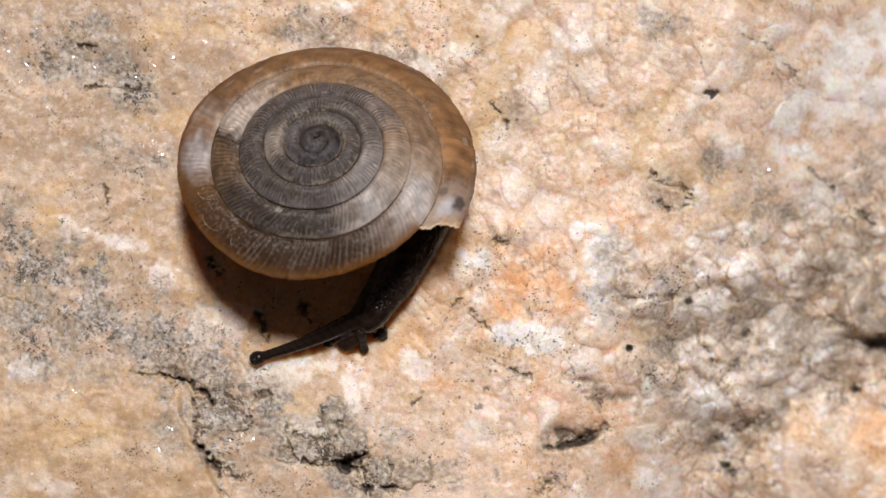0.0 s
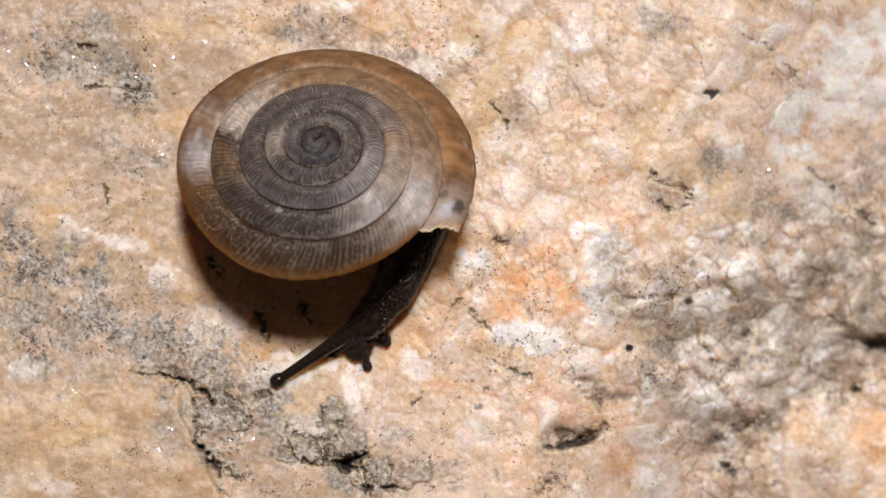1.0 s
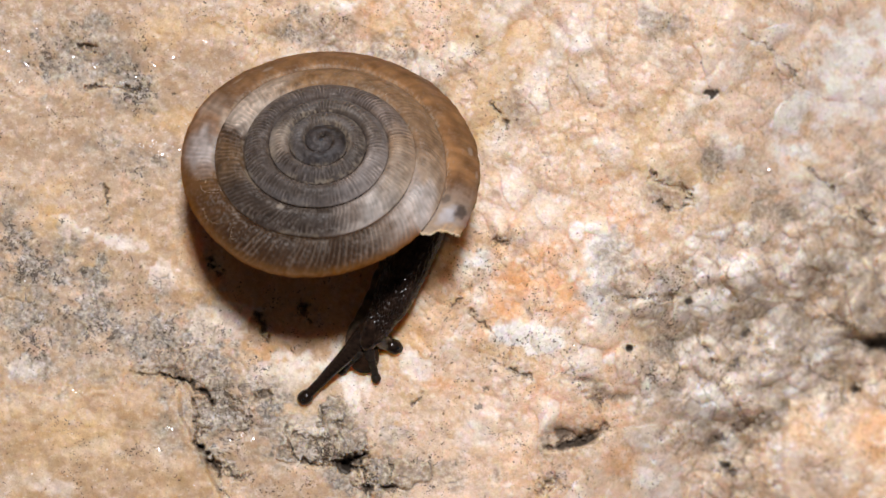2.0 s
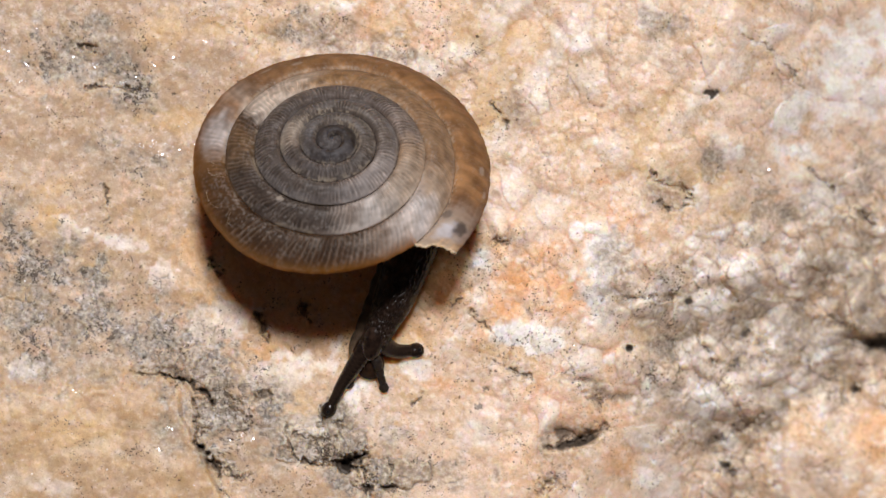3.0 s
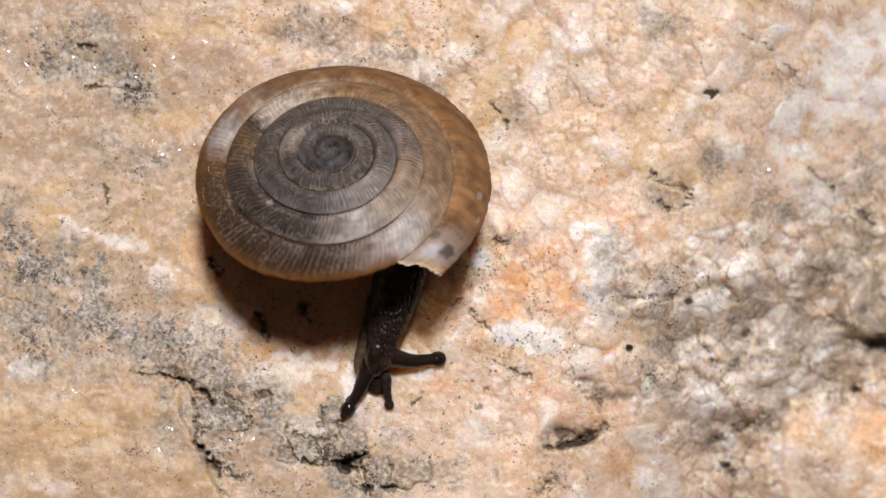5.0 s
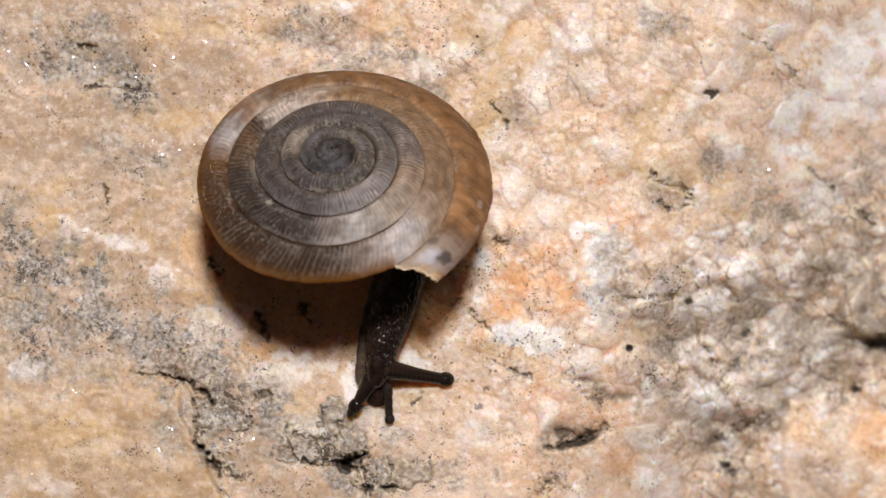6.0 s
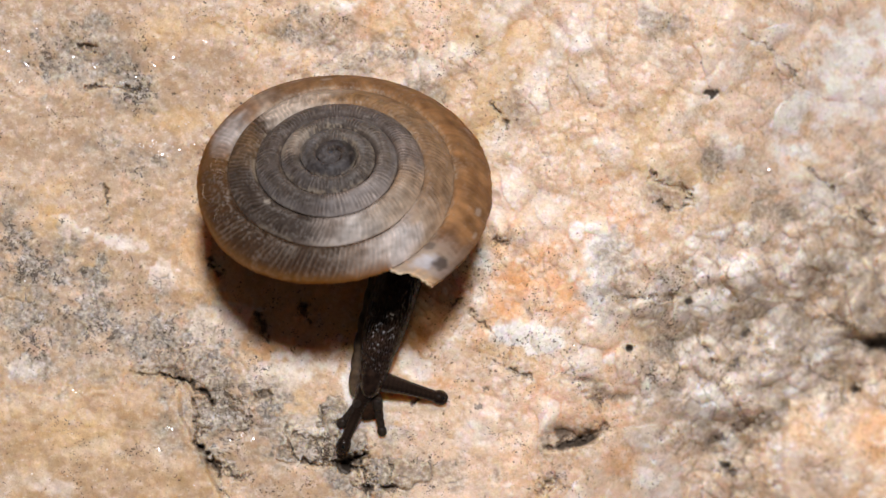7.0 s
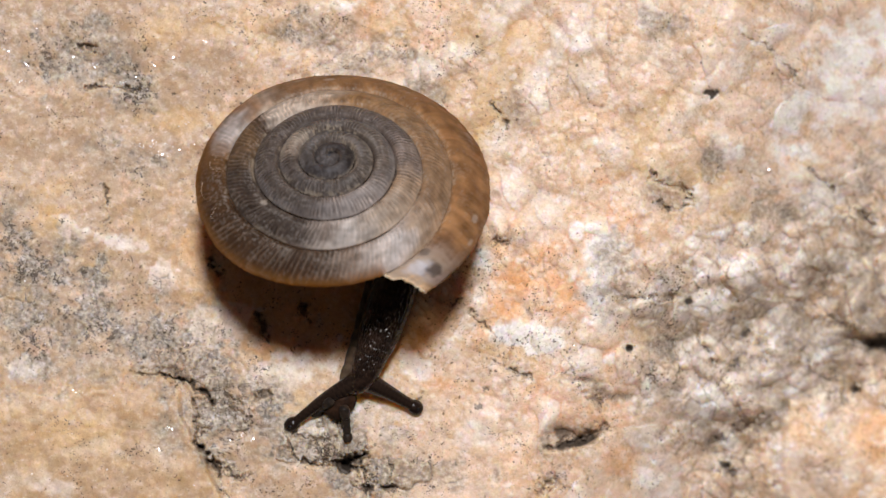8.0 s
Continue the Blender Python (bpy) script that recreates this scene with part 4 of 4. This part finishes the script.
def limb(name, material, reach, back_r, front_r, high, grain, seed, rings=170, sides=200):
    """A tapered, round-ended length of granular skin from the origin along x."""
    along_x = np.linspace(-np.pi / 2, np.pi / 2, rings)
    u, w = np.meshgrid(along_x, np.linspace(0, 2 * np.pi, sides + 1), indexing="ij")
    cap = np.sin(u)
    mid = (cap + 1) / 2
    r = back_r + (front_r - back_r) * mid
    x = np.where(cap < 0, cap * back_r * 0.9, 0) + np.where(cap >= 0, cap * front_r * 0.9, 0) + reach * smooth(-0.9, 0.9, cap)
    ring = np.cos(u) ** 0.5
    g1, _, lot = cells((x / 1.7).ravel() + 31 * seed, (w * back_r).ravel(), 5.0, 90 + seed)
    lift = (np.maximum(1 - (g1 / 0.62) ** 2, 0) * (0.5 + lot)).reshape(x.shape) * grain * (0.3 + 0.7 * smooth(0.1, 0.75, np.sin(w)))
    fold = 0.3 * np.cos(w * 9 + 0.8 * vnoise(x / 30, w, 5))
    y, z = (r * ring + lift + fold) * np.cos(w), (r * high * ring + lift + fold) * np.sin(w)
    return mesh_from(name, np.stack([x, y, z], -1).reshape(-1, 3) * U, quads(rings, sides + 1), material)


snail = tagged(new("snail"), "small land snail with a flat brown shell crawling on rock", "snail")
shell = build_shell(snail)
neck_rear = part("neck", limb("neck", SKIN, 150, 46, 33, 0.92, 2.0, 1), snail, "wet black granular neck")
neck_front = part("neck", limb("neck", SKIN, 60, 33, 22, 0.92, 1.8, 2), snail, "wet black granular neck")
FOOT = [part("foot_segment", blob("foot_segment", SOLE, 44 - 2 * k, 45 - 2.6 * k, 20, 0.0, 3, 0.25, 0.5, 40, 60), snail, "brown flat foot") for k in range(7)]
head = part("head", blob("head", SKIN, 34, 23, 23, 0.35, 4, 0.25, 0.2, 60, 90), snail, "wet black rounded head")
snout = part("snout", blob("snout", SNOUT, 32, 23, 18, 0.5, 5, -0.15, 0.3, 40, 50), snail, "brown lobed snout")


def feeler(name, count, length, thick, thin, knob, eyed):
    """Joints that slide into one another, the last with a knob."""
    made = []
    for k in range(count):
        r = thin + (thick - thin) * (1 - (k + 0.5) / count) ** 1.8
        made.append(part(name, blob(name, FEELER if not eyed else HORN, length, r, r, 0.12, k, 0.04, 0.0, 40, 40, 0.4), snail))
    tip = part(name, blob(name, FEELER if not eyed else HORN, knob * 1.15, knob, knob, 0.6, 8, -0.1, 0.0, 30, 30), snail)
    if eyed:
        eye = part("eye", blob("eye", EYE, 4.2, 4.2, 4.2), tip, "tiny black eye")
        eye.matrix_basis = Matrix.Translation(Vector((3.0, 1.0, knob - 2.2)) * U)
    return made + [tip]


LONG = feeler("upper_tentacle", 14, 26, 20.5, 8.6, 12.0, True)
SHORT = feeler("upper_tentacle", 12, 20, 20.0, 10.5, 12.5, True)
LOW_A = feeler("lower_tentacle", 3, 13, 11, 7, 8.0, False)
LOW_B = feeler("lower_tentacle", 3, 13, 10, 7.5, 8.5, False)


# ---- glinting flakes ----
def flakes():
    bm = bmesh.new()
    half = (SUN_WAY + Vector((0, 0, 1))).normalized()
    rng = random.Random(5)
    spots = [(375, 25), (366, 72), (302, 103), (244, 140), (272, 252), (284, 272), (292, 274), (268, 262), (252, 258), (130, 100), (168, 115), (10, 88),
             (36, 146), (48, 115), (215, 147), (330, 217), (1361, 288), (1361, 300), (430, 770), (415, 778), (447, 778), (298, 758), (280, 795), (134, 696)]
    spots += [(rng.gauss(290, 40), rng.gauss(265, 18)) for _ in range(16)] + [(rng.uniform(20, 330), rng.uniform(40, 200)) for _ in range(12)]
    spots += [(rng.uniform(40, 480), rng.uniform(480, 860)) for _ in range(22)] + [(rng.uniform(820, 1150), rng.uniform(380, 660)) for _ in range(6)]
    spots = [(x + rng.gauss(0, 3.5), y + rng.gauss(0, 2.5)) for x, y in spots[:24] for _ in range(5)] + spots[24:]
    for k, (x, y) in enumerate(spots):
        n = (half + Vector((rng.gauss(0, 0.13), rng.gauss(0, 0.13), 0))).normalized()
        turn = n.to_track_quat("Z", "Y").to_matrix().to_4x4()
        r = (0.5 if k < 120 else 0.4) * rng.uniform(0.35, 1.6) ** 1.5 * U
        m = Matrix.Translation(at(x, y, rock_height(x, y) + 2)) @ turn @ Matrix.Rotation(rng.uniform(0, 6), 4, "Z") @ Matrix.Diagonal((rng.uniform(1, 3.6), 1, 1, 1))
        bmesh.ops.create_cone(bm, cap_ends=True, segments=6, radius1=r, radius2=r * 0.8, depth=2.0 * U, matrix=m)
    me = bpy.data.meshes.new("mica_flakes")
    bm.to_mesh(me)
    me.materials.append(MICA)
    tagged(new("mica_flakes", me), "tiny glinting mica flakes in the rock", "mica", kind="stuff")


flakes()


# ---- how the snail moves ----
# time, axis lean x and y, spin, centre x and y
COIL = ((0.0, -0.055, 0.524, 2.2, 568.4, 297.6), (0.5, -0.037, 0.530, 2.1, 567.9, 298.9), (1.0, -0.030, 0.529, 1.7, 568.2, 299.6),
        (1.5, -0.027, 0.538, 1.4, 568.9, 299.7), (3.0, -0.012, 0.572, -10.5, 592.3, 299.4), (3.5, -0.047, 0.566, -14.4, 593.6, 304.3),
        (4.0, -0.078, 0.564, -15.8, 591.8, 312.4), (4.5, -0.064, 0.576, -17.1, 591.1, 315.8), (6.0, -0.048, 0.605, -20.9, 594.1, 323.7),
        (6.5, -0.042, 0.613, -22.0, 593.8, 325.8), (7.0, -0.037, 0.621, -23.3, 593.4, 328.6), (7.5, -0.039, 0.620, -24.5, 592.2, 330.8),
        (8.0, -0.036, 0.606, -25.5, 590.2, 331.9))
# time, then x, y of the neck under the shell's lip, its middle, the head and the snout
SPINE = ((0.0, 738, 425, 698, 502, 655, 570, 622, 592), (0.5, 738, 428, 700, 508, 655, 575, 632, 598),
    (1.0, 737, 430, 699, 518, 653, 582, 636, 608), (1.7, 733, 442, 694, 533, 654, 595, 645, 625),
    (2.8, 724, 458, 689, 543, 654, 615, 652, 640), (3.5, 721, 470, 689, 553, 659, 626, 660, 650),
    (4.0, 718, 478, 688, 558, 663, 632, 663, 656))
SPINE += ((4.5, 715, 486, 687, 568, 664, 638, 667, 660), (5.8, 708, 506, 681, 590, 667, 662, 669, 688),
    (6.5, 704, 514, 678, 603, 664, 676, 662, 698), (7.0, 698, 520, 672, 609, 656, 684, 652, 714),
    (7.5, 696, 524, 668, 611, 647, 682, 632, 718), (8.0, 692, 528, 666, 606, 640, 676, 602, 714))
# time, then x, y, z of each feeler's root, middle and tip
LONG_WAY = ((0.0, 645, 560, 48, 540, 606, 42, 456, 634, 28), (0.5, 646, 562, 48, 556, 612, 42, 468, 653, 28),
    (1.0, 648, 568, 48, 572, 620, 42, 492, 673, 28), (1.7, 645, 588, 46, 592, 640, 38, 529, 697, 24),
    (2.8, 644, 615, 44, 606, 667, 34, 572, 718, 18), (3.5, 646, 630, 44, 622, 684, 30, 601, 740, 12),
    (4.0, 650, 638, 44, 628, 684, 30, 604, 740, 12))
LONG_WAY += ((4.5, 652, 642, 44, 632, 686, 32, 606, 734, 16), (5.8, 662, 662, 44, 645, 692, 46, 631, 713, 48),
    (6.5, 658, 678, 42, 636, 714, 36, 620, 754, 24), (7.0, 650, 690, 40, 628, 738, 26, 608, 787, 8),
    (7.5, 636, 684, 42, 605, 722, 30, 570, 772, 14), (8.0, 634, 674, 46, 574, 708, 36, 517, 751, 20))
SHORT_WAY = ((0.0, 660, 565, 44, 666, 578, 24, 672, 588, -2), (0.5, 662, 567, 44, 668, 581, 24, 674, 592, -2),
    (1.0, 662, 574, 44, 670, 588, 24, 678, 599, -2), (1.7, 664, 588, 46, 676, 600, 26, 690, 609, 2),
    (2.8, 668, 606, 46, 698, 620, 30, 726, 621, 10), (3.5, 672, 613, 46, 712, 627, 32, 751, 620, 14),
    (4.0, 676, 617, 46, 716, 629, 32, 755, 621, 14))
SHORT_WAY += ((4.5, 680, 621, 46, 722, 632, 32, 762, 625, 14), (5.8, 684, 650, 46, 736, 659, 36, 788, 665, 22),
    (6.5, 680, 662, 46, 732, 674, 36, 786, 688, 22), (7.0, 672, 674, 46, 724, 688, 36, 778, 704, 22),
    (7.5, 660, 676, 46, 710, 692, 36, 761, 707, 20), (8.0, 648, 674, 46, 690, 696, 36, 734, 721, 16))
LOW_A_WAY = ((0.0, 640, 592, 44, 642, 606, 32, 644, 618, 20), (0.5, 640, 598, 44, 642, 618, 32, 644, 638, 20),
    (1.0, 640, 604, 44, 645, 626, 32, 650, 648, 20), (1.7, 652, 620, 44, 658, 642, 32, 663, 662, 20),
    (2.8, 664, 640, 44, 670, 662, 32, 676, 684, 20), (3.5, 672, 652, 44, 677, 674, 32, 682, 692, 20),
    (4.0, 676, 660, 44, 679, 680, 32, 684, 698, 20))
LOW_A_WAY += ((4.5, 680, 665, 44, 683, 685, 32, 688, 704, 20), (5.8, 686, 690, 40, 688, 715, 30, 690, 738, 20),
    (6.5, 678, 702, 40, 682, 728, 30, 684, 750, 20), (7.0, 668, 716, 40, 672, 740, 30, 676, 763, 20),
    (7.5, 648, 722, 40, 652, 745, 30, 656, 766, 20), (8.0, 610, 730, 40, 613, 752, 30, 615, 774, 20))
LOW_B_WAY = ((0.0, 612, 592, 40, 596, 600, 28, 582, 606, 18), (0.5, 618, 598, 40, 600, 608, 28, 586, 614, 18),
    (1.0, 622, 606, 40, 604, 616, 28, 590, 625, 18), (1.7, 630, 622, 40, 615, 636, 28, 603, 646, 18),
    (2.8, 638, 640, 40, 625, 658, 28, 616, 674, 18), (3.5, 640, 650, 40, 626, 672, 28, 616, 690, 18),
    (4.0, 642, 655, 40, 628, 678, 28, 617, 698, 18))
LOW_B_WAY += ((4.5, 644, 660, 40, 630, 684, 28, 619, 702, 18), (5.8, 646, 688, 38, 634, 708, 28, 624, 726, 18),
    (6.5, 640, 700, 38, 626, 720, 28, 614, 738, 18), (7.0, 636, 712, 38, 620, 732, 28, 606, 748, 18),
    (7.5, 622, 716, 38, 606, 728, 28, 594, 738, 18), (8.0, 580, 714, 38, 568, 722, 28, 558, 730, 18))


def centre(t):
    c = np.array(COIL)
    return [float(np.interp(t, c[:, 0], c[:, k])) for k in range(1, 6)]


def base(t):
    _, _, _, x, y = centre(t)
    return Matrix.Translation(at(x, y, 0))


def along(points, k):
    """A place and heading on the rounded line through the points, k from 0 to 1."""
    p = [Vector(q) for q in points]
    p = [p[0] * 2 - p[1], *p, p[-1] * 2 - p[-2]]
    s = min(max(k, 0.0), 0.99999) * (len(p) - 3)
    i, f = int(s), s - int(s)
    a, b, c, d = p[i:i + 4]
    place = 0.5 * (2 * b + (c - a) * f + (2 * a - 5 * b + 4 * c - d) * f * f + (3 * b - a - 3 * c + d) * f ** 3)
    way = 0.5 * ((c - a) + 2 * (2 * a - 5 * b + 4 * c - d) * f + 3 * (3 * b - a - 3 * c + d) * f * f)
    return place, way


def set_along(place, way):
    """The pose of a piece whose length lies along way, its back upwards."""
    x = way.normalized()
    y = Vector((0, 0, 1)).cross(x).normalized()
    z = x.cross(y)
    m = Matrix((x, y, z)).transposed().to_4x4()
    return Matrix.Translation(place) @ m


def chain(pieces, table, tip_last=True):
    n = len(pieces)
    for k, piece in enumerate(pieces):
        rows = []
        for t, *v in table:
            pts = [at(v[i], v[i + 1], max(v[i + 2] - 2 * i, rock_height(v[i], v[i + 1]) + 9)) for i in range(0, 9, 3)]
            place, way = along(pts, k / (n - 1) if tip_last else (k + 0.5) / n)
            rows.append((t, base(t).inverted() @ set_along(place, way)))
        walk(piece, rows)


def spine_points(v):
    (ax, ay), (bx, by), (cx, cy) = v[0:2], v[2:4], v[4:6]
    start = (ax + (ax - bx) * 0.5 + 4, ay + (ay - by) * 0.5, 50)
    return [at(*start), at(ax, ay, 54), at(bx, by, 60), at(cx, cy, 54)]


def motions():
    times = [row[0] for row in COIL]
    walk(snail, [(t, base(t)) for t in times])
    rows = []
    for t, lx, ly, spin, x, y in COIL:
        up = Vector((lx, ly, math.sqrt(1 - lx * lx - ly * ly)))
        lean = Vector((0, 0, 1)).rotation_difference(up).to_matrix().to_4x4()
        high = 56 + 245 * math.hypot(lx, ly)
        rows.append((t, base(t).inverted() @ Matrix.Translation(at(x, y, high)) @ lean @ Matrix.Rotation(radians(spin), 4, "Z")))
    walk(shell, rows)
    rear, front = [], []
    for t, *v in SPINE:
        _, lip_end, middle, brow = spine_points(v)
        back_way, front_way = middle - lip_end, brow - middle
        rear.append((t, base(t).inverted() @ set_along(middle - back_way.normalized() * 150 * U, back_way)))
        front.append((t, base(t).inverted() @ set_along(middle, front_way)))
    walk(neck_rear, rear)
    walk(neck_front, front)
    for k, piece in enumerate(FOOT):
        rows = []
        for t, *v in SPINE:
            place, way = along(spine_points(v), 0.15 + 0.85 * k / (len(FOOT) - 1))
            place = Vector((place.x - 14 * U, place.y + 6 * U, 18 * U))
            way.z = 0
            rows.append((t, base(t).inverted() @ set_along(place, way)))
        walk(piece, rows)
    rows = []
    for t, *v in SPINE:
        way = (at(v[4], v[5], 54) - at(v[2], v[3], 60)).normalized() + (at(v[6], v[7], 40) - at(v[4], v[5], 54)).normalized()
        rows.append((t, base(t).inverted() @ set_along(at(v[4], v[5], 55) - way.normalized() * 13 * U, way)))
    walk(head, rows)
    walk(snout, [(t, base(t).inverted() @ set_along(at(v[6], v[7], 22), at(v[6], v[7], 14) - at(v[4], v[5], 34))) for t, *v in SPINE])
    chain(LONG, LONG_WAY)
    chain(SHORT, SHORT_WAY)
    chain(LOW_A, LOW_A_WAY)
    chain(LOW_B, LOW_B_WAY)


motions()
